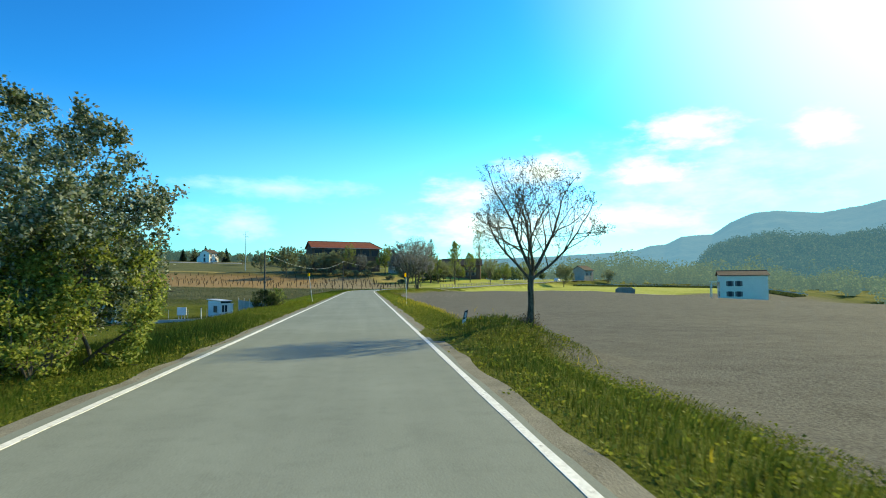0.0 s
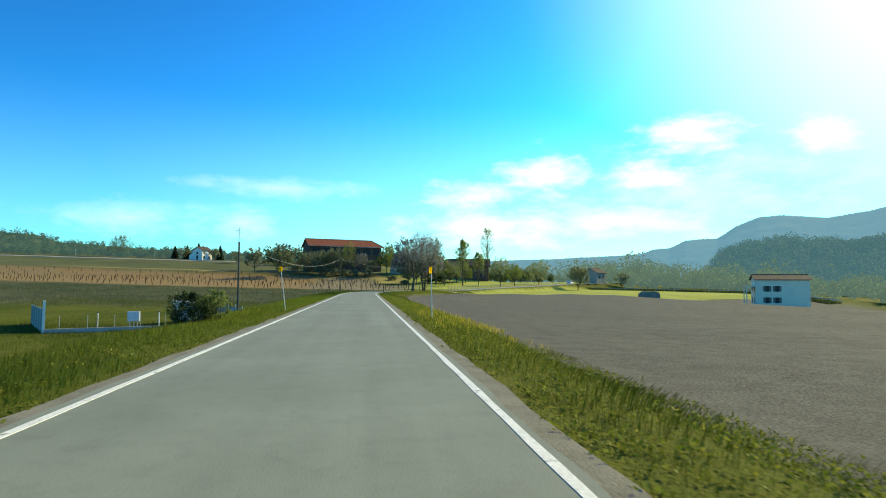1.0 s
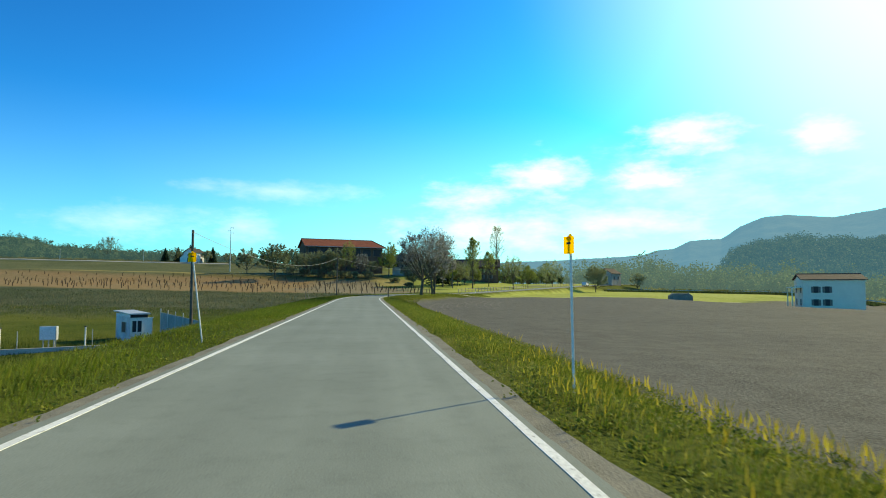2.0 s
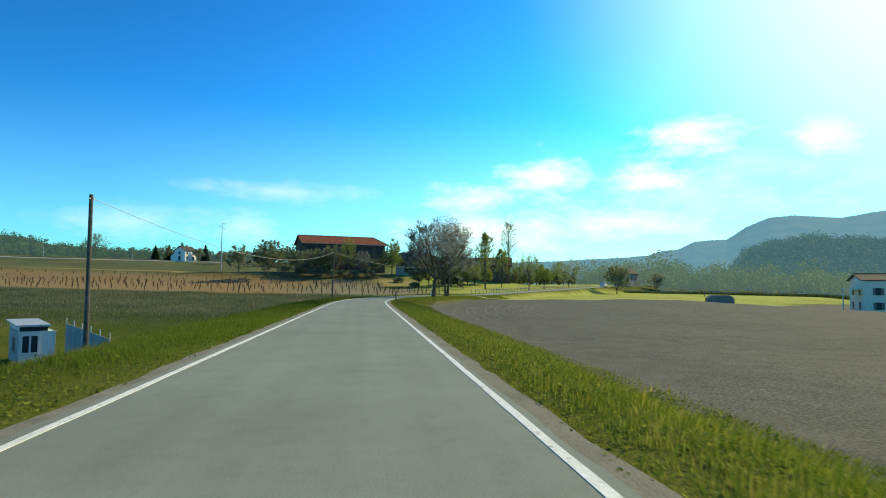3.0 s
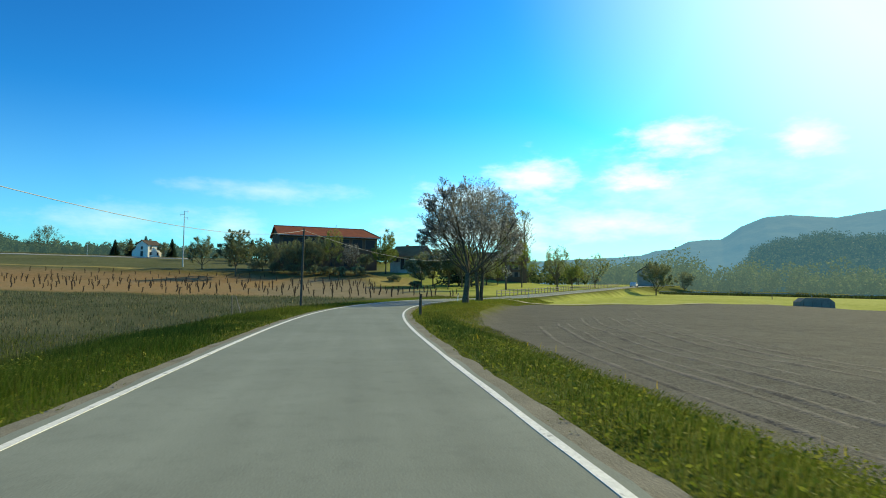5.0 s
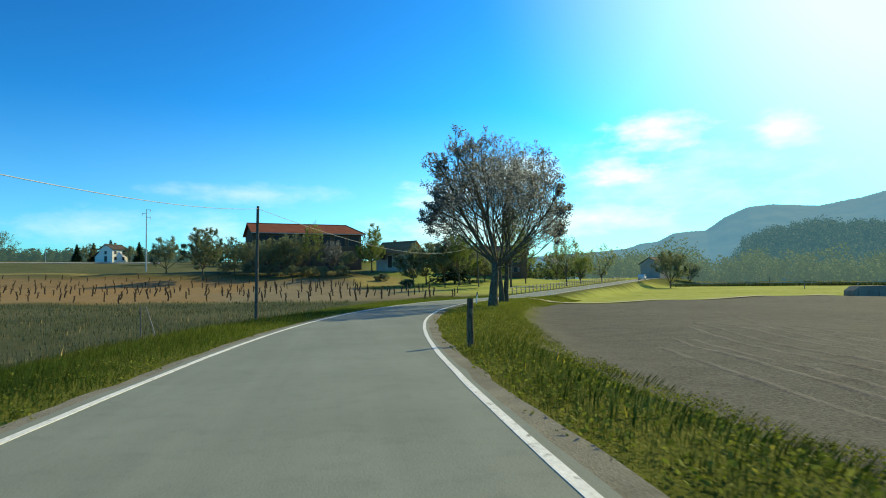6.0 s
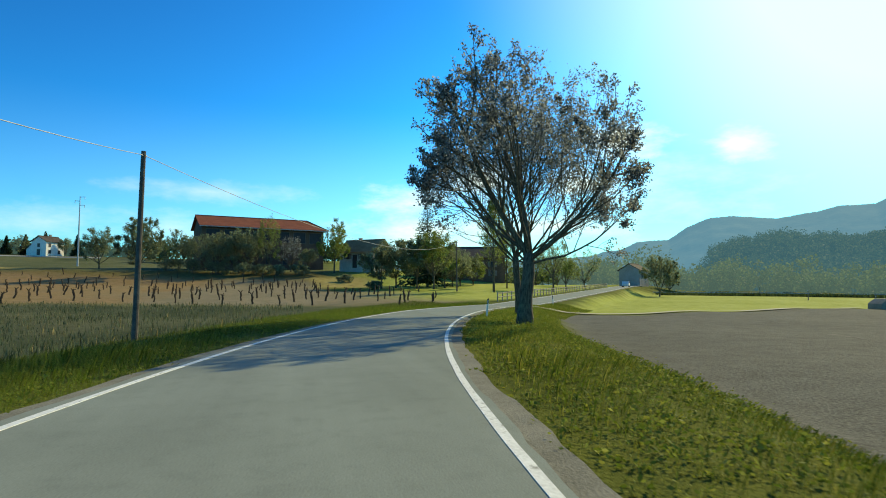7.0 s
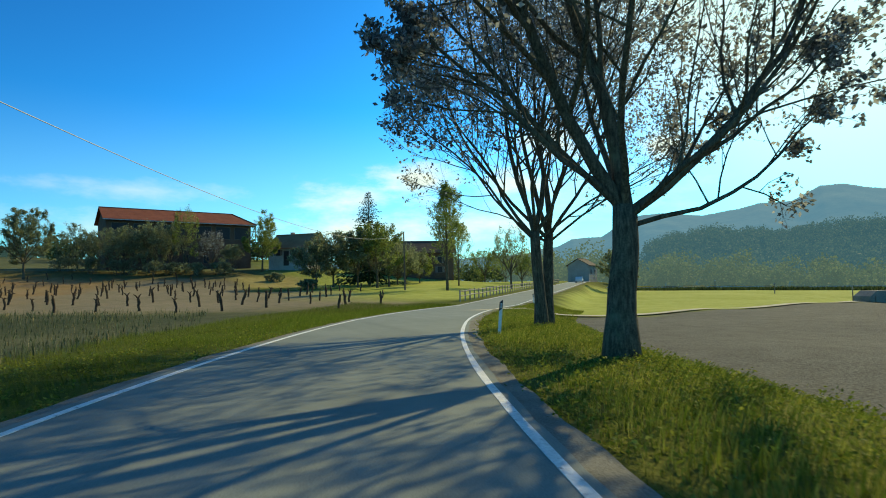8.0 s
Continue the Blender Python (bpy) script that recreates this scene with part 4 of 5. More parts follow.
def field_weeds():
    rng = np.random.default_rng(77)
    x, y = rng.uniform(-95, 2, 90000), rng.uniform(96, 178, 90000)
    soil, weeds, vine, lawn = zones(x, y, 0)
    k = rng.random(90000) < weeds * (0.25 + 0.75 * tufted(x, y, 0.35))
    x, y = x[k], y[k]
    n = len(x)
    blades("field_weeds", x, y, land(x, y) - 0.02, rng.uniform(0.08, 0.4, n), rng.uniform(0.02, 0.055, n), "dark stalks and weeds over a fallow field", "weeds", M["weed"], 78)

    x, y = rng.uniform(-60, 0, 26000), rng.uniform(104, 178, 26000)
    soil, weeds, vine, lawn = zones(x, y, 0)
    k = rng.random(26000) < weeds * tufted(x, y, 0.6) ** 2
    x, y = x[k], y[k]
    n = len(x)
    blades("dry_stalks", x, y, land(x, y) - 0.02, rng.uniform(0.2, 0.55, n), rng.uniform(0.008, 0.022, n), "pale dry stalks standing in the fallow field", "weeds", M["straw"], 79, 0.2)


field_weeds()
# tree belts in the valley: pale haze painted into the leaves as emission
M["leaf_haze"] = haze_glow_leaves("belt_woods_haze_glow", (0.06, 0.095, 0.035), (0.20, 0.23, 0.09), (0.11, 0.145, 0.055), (0.17, 0.28, 0.31), 0.36)
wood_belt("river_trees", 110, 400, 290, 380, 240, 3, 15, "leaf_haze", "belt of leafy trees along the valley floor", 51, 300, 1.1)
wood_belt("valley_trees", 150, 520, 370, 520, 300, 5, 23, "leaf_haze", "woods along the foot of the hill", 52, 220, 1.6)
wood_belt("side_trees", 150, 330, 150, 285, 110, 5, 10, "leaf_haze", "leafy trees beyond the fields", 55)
# row behind the far road, haze put into its leaves as a faint glow
M["leaf_left"] = haze_glow_leaves("left_woods_haze_glow", (0.05, 0.085, 0.036), (0.16, 0.20, 0.09), (0.10, 0.14, 0.06), (0.10, 0.20, 0.24), 0.30)
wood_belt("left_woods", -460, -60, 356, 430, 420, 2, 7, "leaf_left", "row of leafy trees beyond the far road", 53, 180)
wood_belt("house_woods", -60, 110, 320, 400, 110, 5, 10, "leaf_far", "trees behind the farm houses", 54)


# ---- buildings ----
def window(parent, x0, x1, z0, z1, y, out, frame_mat="oldwood", axis="x", shutters=None):
    """A window set in a wall that faces along out; x0..x1 run along the wall."""
    def put(a0, a1, b0, b1, c0, c1, name, mat, up=parent):
        lo, hi = ((a0, min(c0, c1), b0), (a1, max(c0, c1), b1)) if axis == "x" else ((min(c0, c1), a0, b0), (max(c0, c1), a1, b1))
        return Geo().box(lo, hi).part(name, M[mat], up)
    pane = put(x0, x1, z0, z1, y + out * 0.005, y + out * 0.03, "window", "dark")
    t = 0.07
    for a0, a1, b0, b1 in ((x0 - t, x0, z0 - t, z1 + t), (x1, x1 + t, z0 - t, z1 + t), (x0, x1, z0 - t, z0), (x0, x1, z1, z1 + t)):
        put(a0, a1, b0, b1, y + out * 0.004, y + out * 0.06, "frame", frame_mat, pane)
    if shutters:
        w = (x1 - x0) / 2
        for a0, a1 in ((x0 - t - w, x0 - t), (x1 + t, x1 + t + w)):
            put(a0, a1, z0, z1, y + out * 0.006, y + out * 0.05, "shutter", shutters, pane)


def house(name, place, turn, w, d, eave, ridge_h, wall, roof, label, over=0.7, category="house", chimney=None):
    """A house with a saddle roof whose ridge runs along its own x."""
    ob = thing(name, place, turn, label, category)
    o = d / 2
    Geo().prism([(-o, -3.4), (o, -3.4), (o, eave), (0, ridge_h - 0.05), (-o, eave)], -w / 2, w / 2, "x").part("wall", M[wall], ob)
    slope = (ridge_h - eave) / o
    for sgn in (-1, 1):
        e = o + over
        g = Geo().prism([(0, ridge_h), (sgn * e, eave - slope * over), (sgn * e, eave - slope * over + 0.16), (0, ridge_h + 0.18)], -w / 2 - over, w / 2 + over, "x")
        g.part("roof_slope", M[roof], ob)
    Geo().tube([(-w / 2 - over, 0, ridge_h + 0.2), (w / 2 + over, 0, ridge_h + 0.2)], 0.14, 8).part("ridge_tiles", M[roof], ob)
    for cx, cy in chimney or ():
        zc = ridge_h - abs(cy) * slope
        c = Geo().box((cx - 0.35, cy - 0.3, zc - 0.5), (cx + 0.35, cy + 0.3, zc + 1.3)).part("chimney", M["plaster"], ob)
        Geo().box((cx - 0.45, cy - 0.4, zc + 1.304), (cx + 0.45, cy + 0.4, zc + 1.42)).part("cap", M[roof], c)
    return ob


# barn: long brick farm building under a hipped roof, with an open hayloft under the eaves
bz = land_at(-9, 274)
BARN_RIDGE, BARN_EAVE, BARN_HALF, BARN_DEEP, BARN_TOP = 20.6 - bz, 17.3 - bz, 18.2, 7.7, 14.5


def hipped_barn(place, turn):
    ob = thing("barn", place, turn, "long brick farm barn under a half-hipped red tiled roof", "barn")
    w, d = BARN_HALF - 1.1, BARN_DEEP - 1.1
    g, plan = Geo(), [(-14.3, -d), (w, -d), (w, d), (-14.3, d)]
    g.v = [(x, y, z) for z in (-2.5, BARN_EAVE + 0.15) for x, y in plan]
    g.f = [(0, 3, 2, 1), (4, 5, 6, 7), (0, 1, 5, 4), (1, 2, 6, 5), (2, 3, 7, 6), (3, 0, 4, 7)]
    g.part("wall", M["brick"], ob)
    Geo().prism([(-d, BARN_EAVE + 0.154), (d, BARN_EAVE + 0.154), (0, BARN_RIDGE - 0.12)], -14.3, -14.0, "x").part("gable", M["brick"], ob)
    a, b = (-15.0, 0, BARN_RIDGE), (BARN_TOP, 0, BARN_RIDGE)
    c = [(-15.0, -BARN_DEEP, BARN_EAVE), (BARN_HALF, -BARN_DEEP, BARN_EAVE), (BARN_HALF, BARN_DEEP, BARN_EAVE), (-15.0, BARN_DEEP, BARN_EAVE)]
    for ring in ((c[0], c[1], b, a), (c[2], c[3], a, b), (c[1], c[2], b)):
        n = len(ring)
        g = Geo()
        g.v = [(x, y, z) for x, y, z in ring] + [(x, y, z + 0.18) for x, y, z in ring]
        g.f = [tuple(reversed(range(n))), tuple(range(n, 2 * n))] + [(k, (k + 1) % n, n + (k + 1) % n, n + k) for k in range(n)]
        g.part("roof_slope", M["roof"], ob)
    for p, q in ((a, b), (b, c[1]), (b, c[2])):
        Geo().tube([Vector(p) + Vector((0, 0, 0.2)), Vector(q) + Vector((0, 0, 0.2))], 0.14, 8).part("ridge_tiles", M["roof"], ob)
    for k in range(23):
        x = -14.6 + k * (BARN_HALF + 14.2) / 22
        Geo().box((x - 0.06, -BARN_DEEP + 0.05, BARN_EAVE - 0.16), (x + 0.06, -d - 0.004, BARN_EAVE - 0.01)).part("rafter", M["oldwood"], ob)
    Geo().box((-15.0, -BARN_DEEP - 0.12, BARN_EAVE - 0.05), (BARN_HALF, -BARN_DEEP - 0.01, BARN_EAVE + 0.1)).part("gutter", M["sheet"], ob)
    Geo().tube([(w, -d, BARN_EAVE - 3.2), (w + 0.9, -d - 0.8, BARN_EAVE - 0.1)], 0.12, 8).part("brace", M["pale_wood"], ob)
    Geo().tube([(w + 0.9, -d - 0.8, BARN_EAVE - 4.0), (w + 0.9, -d - 0.8, BARN_EAVE - 0.05)], 0.10, 8).part("corner_post", M["pale_wood"], ob)
    # loft openings: near-black sheets stand in for the shade inside the open loft
    for k in range(7):
        x = -11.6 + k * 4.4
        window(ob, x - 1.6, x + 1.6, BARN_EAVE - 3.4, BARN_EAVE - 0.6, -d, -1)
    for k in range(6):
        x = -11.0 + k * 4.4
        window(ob, x - 0.55, x + 0.55, 1.6, 3.4, -d, -1)
    return ob


hipped_barn((-10.7, 281.75, bz), 17)

h2 = house("farmhouse", (17.4, 264.0, land_at(17.4, 264.0) + 2.4), -36, 9.6, 8.8, 2.5, 5.3, "concrete", "roof_old", "low pale farmhouse with a weathered tile roof", 0.8, chimney=((-2, 1.0),))
for x in (-2.4, 1.6):
    window(h2, x - 0.5, x + 0.5, 0.6, 1.8, -4.4, -1, shutters="oldwood")
window(h2, -1.0, 0.2, -1.6, 1.5, -4.4, -1)
window(h2, -0.5, 0.5, 1.0, 2.1, 4.8, 1, axis="y")

h3 = house("cottage", (42.5, 256, land_at(42.5, 256)), -12, 16, 9, 5.4, 7.8, "brick", "roof_dark", "low cottage with brown roof behind the orchard", 0.7, chimney=((-4, 0.8),))
for x in (-5, -2, 2, 5):
    window(h3, x - 0.5, x + 0.5, 2.9, 4.2, -4.5, -1, shutters="oldwood")
    window(h3, x - 0.5, x + 0.5, 0.8, 2.1, -4.5, -1, shutters="oldwood")

hw = house("white_house", (-87.4, 356, land_at(-87.4, 356)), 62, 7.4, 6.6, 4.9, 6.7, "white", "roof_dark", "white house with dark roof and a lean-to on the slope", 0.5, chimney=((1.5, 0.8),))
for x in (-2.2, 1.6):
    window(hw, x - 0.45, x + 0.45, 2.9, 4.1, -3.3, -1)
    window(hw, x - 0.45, x + 0.45, 0.6, 1.8, -3.3, -1)
window(hw, -0.5, 0.5, 2.9, 4.1, -3.7, -1, axis="y")
window(hw, -0.6, 0.6, 0.0, 2.1, -3.7, -1, axis="y")
Geo().prism([(3.304, -1.5), (5.8, -1.5), (5.8, 2.3), (3.304, 4.1)], -3.4, 2.4, "x").part("lean_to", M["white"], hw)
Geo().prism([(3.308, 4.16), (6.2, 2.06), (6.2, 2.2), (3.308, 4.3)], -3.8, 2.8, "x").part("lean_to_roof", M["roof_dark"], hw)

vz = land_at(103, 160)
villa = house("villa", (111, 164, vz), -28, 12.5, 10, 7.0, 8.2, "cream", "roof_dark", "two-storey white villa with a low roof", 0.5)
for x in (-3.6, -1.3):
    for z in (0.9, 3.9):
        window(villa, x - 0.45, x + 0.45, z, z + 1.4, -5.0, -1, shutters="oldwood")
for y in (-2.5, 2.5):
    for z in (0.9, 3.9):
        window(villa, y - 0.5, y + 0.5, z, z + 1.4, -6.25, -1, axis="y")
porch = Geo()
porch.box((-8.6, -4.5, 5.0), (-6.26, 2.0, 5.25))
for y in (-4.3, 1.7):
    porch.box((-8.5, y - 0.12, -0.3), (-8.26, y + 0.12, 5.0))
porch.part("porch", M["cream"], villa)

lz = land_at(112, 298)
low = house("stone_house", (112.5, 298, lz), 40, 9, 7, 5.4, 7.4, "plaster", "roof_dark", "grey house beside the far road among trees", 0.5)
for x in (-2, 2):
    window(low, x - 0.5, x + 0.5, 2.6, 3.9, -3.5, -1)

# ---- gas plot: cabin, kerb, panel, cabinets ----


def cabin(place, turn):
    ob = thing("cabin", place, turn, "pale sheet-metal cabin with a flat overhanging roof", "cabin")
    Geo().box((-0.9, -2.4, -0.4), (0.5, 2.4, 2.3)).part("wall", M["shed"], ob)
    Geo().box((0.504, -2.4, -0.4), (0.9, 2.0, 2.0)).part("side_store", M["shed"], ob)
    Geo().box((-0.89, -2.412, 0.0), (0.89, -2.402, 1.98)).part("front_panel", M["white"], ob)
    Geo().box((-0.94, -2.46, 1.984), (0.98, -2.404, 2.03)).part("ledge", M["white"], ob)
    # black strip put in for the shade under the overhanging roof
    Geo().box((-0.9, -2.415, 2.034), (0.5, -2.404, 2.3)).part("eave_shade_strip", M["black"], ob)
    Geo().prism([(-2.75, 2.304), (2.6, 2.46), (2.6, 2.56), (-2.75, 2.41)], -1.1, 0.62, "x").part("roof", M["sheet"], ob)
    door = Geo().box((-0.78, -2.44, -0.02), (0.04, -2.414, 0.72)).part("door", M["white"], ob)
    Geo().box((-0.1, -2.47, 0.55), (-0.04, -2.442, 0.68)).part("handle", M["black"], door)
    window(ob, -0.74, -0.39, 0.8, 1.76, -2.412, -1, "white")
    window(ob, -0.35, 0.0, 0.8, 1.76, -2.412, -1, "white")
    Geo().box((0.84, -2.44, 0.0), (0.88, -2.414, 1.96)).part("corner_trim", M["sheet"], ob)
    window(ob, -1.2, 0.2, 0.7, 1.6, -0.9, -1, "sheet", axis="y")
    for k in range(12):
        Geo().box((-0.922, -2.3 + k * 0.4, -0.3), (-0.904, -2.22 + k * 0.4, 2.1)).part("rib", M["sheet"], ob)
    return ob


cabin((-19.85, 90.1, land_at(-19.85, 90.1)), 34)


def plot_fence():
    """Grey panels between steel posts from the cabin towards the road."""
    ob = thing("plot_fence", (0, 0, 0), 0, "grey panel fence between steel posts", "fence")
    a, b, n = Vector((-16.9, 88.0)), Vector((-12.0, 81.8)), 5
    top = land_at(a.x, a.y) + 2.55
    for k in range(n + 1):
        p = a.lerp(b, k / n)
        z = land_at(p.x, p.y)
        up, uq = top - 0.09 * k, top - 0.09 * (k + 1)
        Geo().tube([(p.x, p.y, z - 0.3), (p.x, p.y, up + 0.32)], 0.04, 7).part("post", M["steel"], ob)
        if k < n:
            q = a.lerp(b, (k + 1) / n)
            zq = land_at(q.x, q.y)
            d = (q - p).normalized()
            s, t = p + d * 0.06, q - d * 0.06
            w = Vector((-d.y, d.x)) * 0.02
            g = Geo()
            g.v = [(s.x - w.x, s.y - w.y, z - 0.2), (t.x - w.x, t.y - w.y, zq - 0.2), (t.x - w.x, t.y - w.y, uq), (s.x - w.x, s.y - w.y, up),
                   (s.x + w.x, s.y + w.y, z - 0.2), (t.x + w.x, t.y + w.y, zq - 0.2), (t.x + w.x, t.y + w.y, uq), (s.x + w.x, s.y + w.y, up)]
            g.f = [(0, 1, 2, 3), (5, 4, 7, 6), (4, 0, 3, 7), (1, 5, 6, 2), (3, 2, 6, 7), (4, 5, 1, 0)]
            g.part("panel", M["panel_grey"], ob)


plot_fence()
plot = thing("plot_kerb", (0, 0, 0), 0, "low pale concrete kerb with thin posts along the gas plot", "kerb")
corners = [(-28.6, 76.2), (-18.4, 81.4), (-19.6, 84.0), (-29.8, 78.8)]
(x0, y0), (x1, y1) = corners[:2]
kz, kl = max(land_at(x0, y0), land_at(x1, y1)), math.hypot(x1 - x0, y1 - y0)
turn = Matrix.Rotation(math.atan2(y1 - y0, x1 - x0), 3, "Z")
Geo().box((0, -0.14, -0.8), (kl, 0.14, 0.28), turn, (x0, y0, kz)).part("wall", M["concrete"], plot)
for k in range(5):
    p = turn @ Vector((kl * (k + 0.5) / 5, 0, 0))
    Geo().tube([(x0 + p.x, y0 + p.y, kz + 0.284), (x0 + p.x, y0 + p.y, kz + 1.5)], 0.03, 6).part("fence_post", M["steel"], plot)
bed_geo = Geo()
for k in range(10):
    for j in range(3):
        quad = []
        for u, w in ((k, j), (k + 1, j), (k + 1, j + 1), (k, j + 1)):
            u, w = u / 10, w / 3
            x = (corners[0][0] * (1 - u) + corners[1][0] * u) * (1 - w) + (corners[3][0] * (1 - u) + corners[2][0] * u) * w
            y = (corners[0][1] * (1 - u) + corners[1][1] * u) * (1 - w) + (corners[3][1] * (1 - u) + corners[2][1] * u) * w
            quad.append((x, y, land_at(x, y) + 0.10))
        bed_geo.poly(quad)
tagged(bed_geo.part("plot_gravel", M["gravel"]), "narrow bed of pale gravel behind the plot's kerb", "gravel", kind="structure")
panel = thing("wall_panel", (-28.8, 76.4, land_at(-28.8, 76.4)), 121, "tall pale panel fence with a white corner post", "fence")
for k in range(5):
    Geo().box((0.2 + k * 2.6, -0.05, -0.3), (2.72 + k * 2.6, 0.05, 2.25)).part("slab", M["panel_grey"], panel)
    Geo().box((2.74 + k * 2.6, -0.07, -0.3), (2.78 + k * 2.6, 0.07, 2.3)).part("stud", M["steel"], panel)
Geo().box((-0.16, -0.1, -0.3), (0.16, 0.1, 3.05)).part("post", M["white"], panel)
cab = thing("meter_cabinet", (-22.6, 81.2, land_at(-22.6, 81.2)), 8, "grey utility cabinet on pipes inside the plot", "cabinet")
Geo().box((-0.55, -0.25, 0.75), (0.55, 0.25, 1.75)).part("box", M["sheet"], cab)
Geo().box((-0.5, -0.262, 0.8), (0.5, -0.252, 1.7)).part("door", M["shed"], cab)
for x in (-0.35, 0.0, 0.35):
    Geo().tube([(x, 0, -0.3), (x, 0, 0.745)], 0.05, 8).part("pipe", M["steel"], cab)
for x, y in ((-20.4, 82.0), (-26.3, 81.8)):
    pz = land_at(x, y)
    vent = thing("marker_post", (x, y, pz), 0, "white painted gas post in the plot", "post", "gas posts")
    Geo().tube([(0, 0, -0.2), (0, 0, 1.6)], 0.06, 8).part("tube", M["white"], vent)
    Geo().box((-0.09, -0.09, 1.604), (0.09, 0.09, 1.68)).part("cap", M["black"], vent)


# ---- poles, wires and road furniture ----
def utility_pole(base, top, label):
    ob = thing("utility_pole", base, 0, label, "pole", "utility poles")
    d = Vector(top) - Vector(base)
    Geo().tube([d * -0.04, d * 0.5, d], [0.12, 0.10, 0.085], 10).part("shaft", M["tarred"], ob)
    Geo().tube([d * 0.975 + Vector((-0.02, -0.16, 0)), d * 0.975 + Vector((0.02, 0.18, 0))], 0.025, 6).part("bracket", M["steel"], ob)
    Geo().tube([d * 0.975 + Vector((0.02, 0.2, -0.05)), d * 0.975 + Vector((0.02, 0.2, 0.08))], [0.035, 0.05], 8).part("insulator", M["white"], ob)
    return Vector(top) * 1.0 - Vector((0, 0, 0.15))


def wire(a, b, sag, name="overhead_wire"):
    pts = []
    for i in range(33):
        t = i / 32
        p = a.lerp(b, t)
        p.z -= sag * 4 * t * (1 - t)
        pts.append(p)
    return tagged(Geo().tube(pts, 0.014, 5).part(name, M["wire"]), "sagging telephone cable strung between wooden poles", "cable", "overhead wires")


p1 = utility_pole((-11.9, 79.0, land_at(-11.9, 79)), (-11.93, 79.0, 5.55), "weathered wooden utility pole on the verge slope")
p2 = utility_pole((-4.22, 138.2, land_at(-4.22, 138.2)), (-4.05, 138.0, 6.57), "weathered wooden utility pole leaning towards the road")
p3 = utility_pole((25.8, 205.3, land_at(25.8, 205.3)), (25.7, 205.2, 8.9), "dark wooden utility pole in the orchard")
wire(p1, p2, 1.9)
wire(p2, p3, 2.2)
h2_top = Vector((21.0, 262.5, land_at(21, 262) + 4.6))
wire(p3, h2_top, 0.8)


def lattice_pole(place, height):
    ob = thing("power_pylon", place, 20, "slim steel power pole with three arms", "pylon")
    Geo().tube([(0, 0, -0.4), (0, 0, height * 0.6), (0, 0, height)], [0.22, 0.15, 0.09], 8).part("mast", M["steel"], ob)
    for z, s in ((height - 0.2, 1), (height - 1.3, -1), (height - 2.3, 1)):
        arm = Geo().tube([(0, 0, z), (s * 1.1, 0, z + 0.1)], 0.06, 6).part("arm", M["steel"], ob)
        Geo().tube([(s * 1.05, 0, z + 0.04), (s * 1.05, 0, z - 0.55)], 0.07, 6).part("insulator", M["white"], arm)
    return ob


lattice_pole((-53, 281, land_at(-53, 281)), 25.3 - land_at(-53, 281))
for x, y, h in ((-150, 352, 5), (-112, 356, 5.5), (-205, 356, 6)):
    ob = thing("lamp_post", (x, y, land_at(x, y)), 0, "slim grey lamp post beside the far road", "lamp post", "lamp posts")
    Geo().tube([(0, 0, -0.3), (0, 0, h)], [0.12, 0.06], 6).part("mast", M["steel"], ob)
    Geo().tube([(0, 0, h - 0.1), (0.8, -0.2, h + 0.1)], [0.05, 0.04], 6).part("arm", M["steel"], ob)


def gas_marker(place, top, plate_turn, label):
    ob = thing("gas_marker", place, 0, label, "marker", "gas markers")
    d = Vector(top) - Vector(place)
    Geo().tube([d * -0.08, d], 0.019, 8).part("pole", M["white"], ob)
    t = Matrix.Rotation(radians(plate_turn), 3, "Z")
    Geo().box((-0.095, -0.033, -0.04), (0.095, -0.029, 0.2), t, d - Vector((0, 0, 0.18))).part("plate", M["yellow"], ob)
    Geo().box((-0.04, -0.037, 0.09), (0.04, -0.035, 0.12), t, d - Vector((0, 0, 0.18))).part("lettering_bar", M["black"], ob)
    Geo().tube([d, d + Vector((0, 0, 0.06))], [0.05, 0.01], 8).part("cap", M["yellow"], ob)


gas_marker((-3.35, 48.9, land_at(-3.35, 48.9)), (-3.66, 48.95, 2.2), 12, "white gas marker pole leaning, with yellow plate")
gas_marker((3.62, 41.0, land_at(3.62, 41.0)), (3.56, 40.9, 2.02), -62, "white gas marker pole with yellow plate in grass")


def delineator(place, turn, tilt, label):
    ob = thing("road_delineator", place, 0, label, "delineator", "road delineators")
    ob.matrix_world = pose(*place, tilt[0], tilt[1], turn)
    Geo().prism([(-0.04, -0.2), (0.04, -0.2), (0.04, 0.70), (-0.04, 0.62)], -0.035, 0.035).part("post", M["white"], ob)
    Geo().prism([(-0.042, 0.624), (0.042, 0.704), (0.042, 0.93), (-0.042, 0.86)], -0.037, 0.037).part("black_band", M["black"], ob)
    Geo().box((-0.025, -0.041, 0.7), (0.025, -0.0375, 0.84)).part("reflector", M["sheet"], ob)


delineator((3.38, 16.35, land_at(3.38, 16.35) - 0.47), 0, (0, 12), "white plastic road delineator with black band, tilted")
delineator((10.5, 141.0, land_at(10.5, 141.0)), -18, (0, 5), "white road delineator with black band in grass at the bend")
delineator((25.6, 167.6, land_at(25.6, 167.6) - 0.1), -30, (0, -5), "white road delineator at the field entrance")
stump = thing("wooden_post", (3.72, 112.2, land_at(3.72, 112.2)), 8, "short dark weathered wooden post in grass", "post")
Geo().tube([(0, 0, -0.2), (0, 0, 0.6), (0.02, 0, 1.08)], [0.08, 0.075, 0.07], 10).part("shaft", M["bark"], stump)
Geo().box((-0.045, -0.085, 0.86), (0.045, -0.068, 1.0)).part("plate", M["black"], stump)
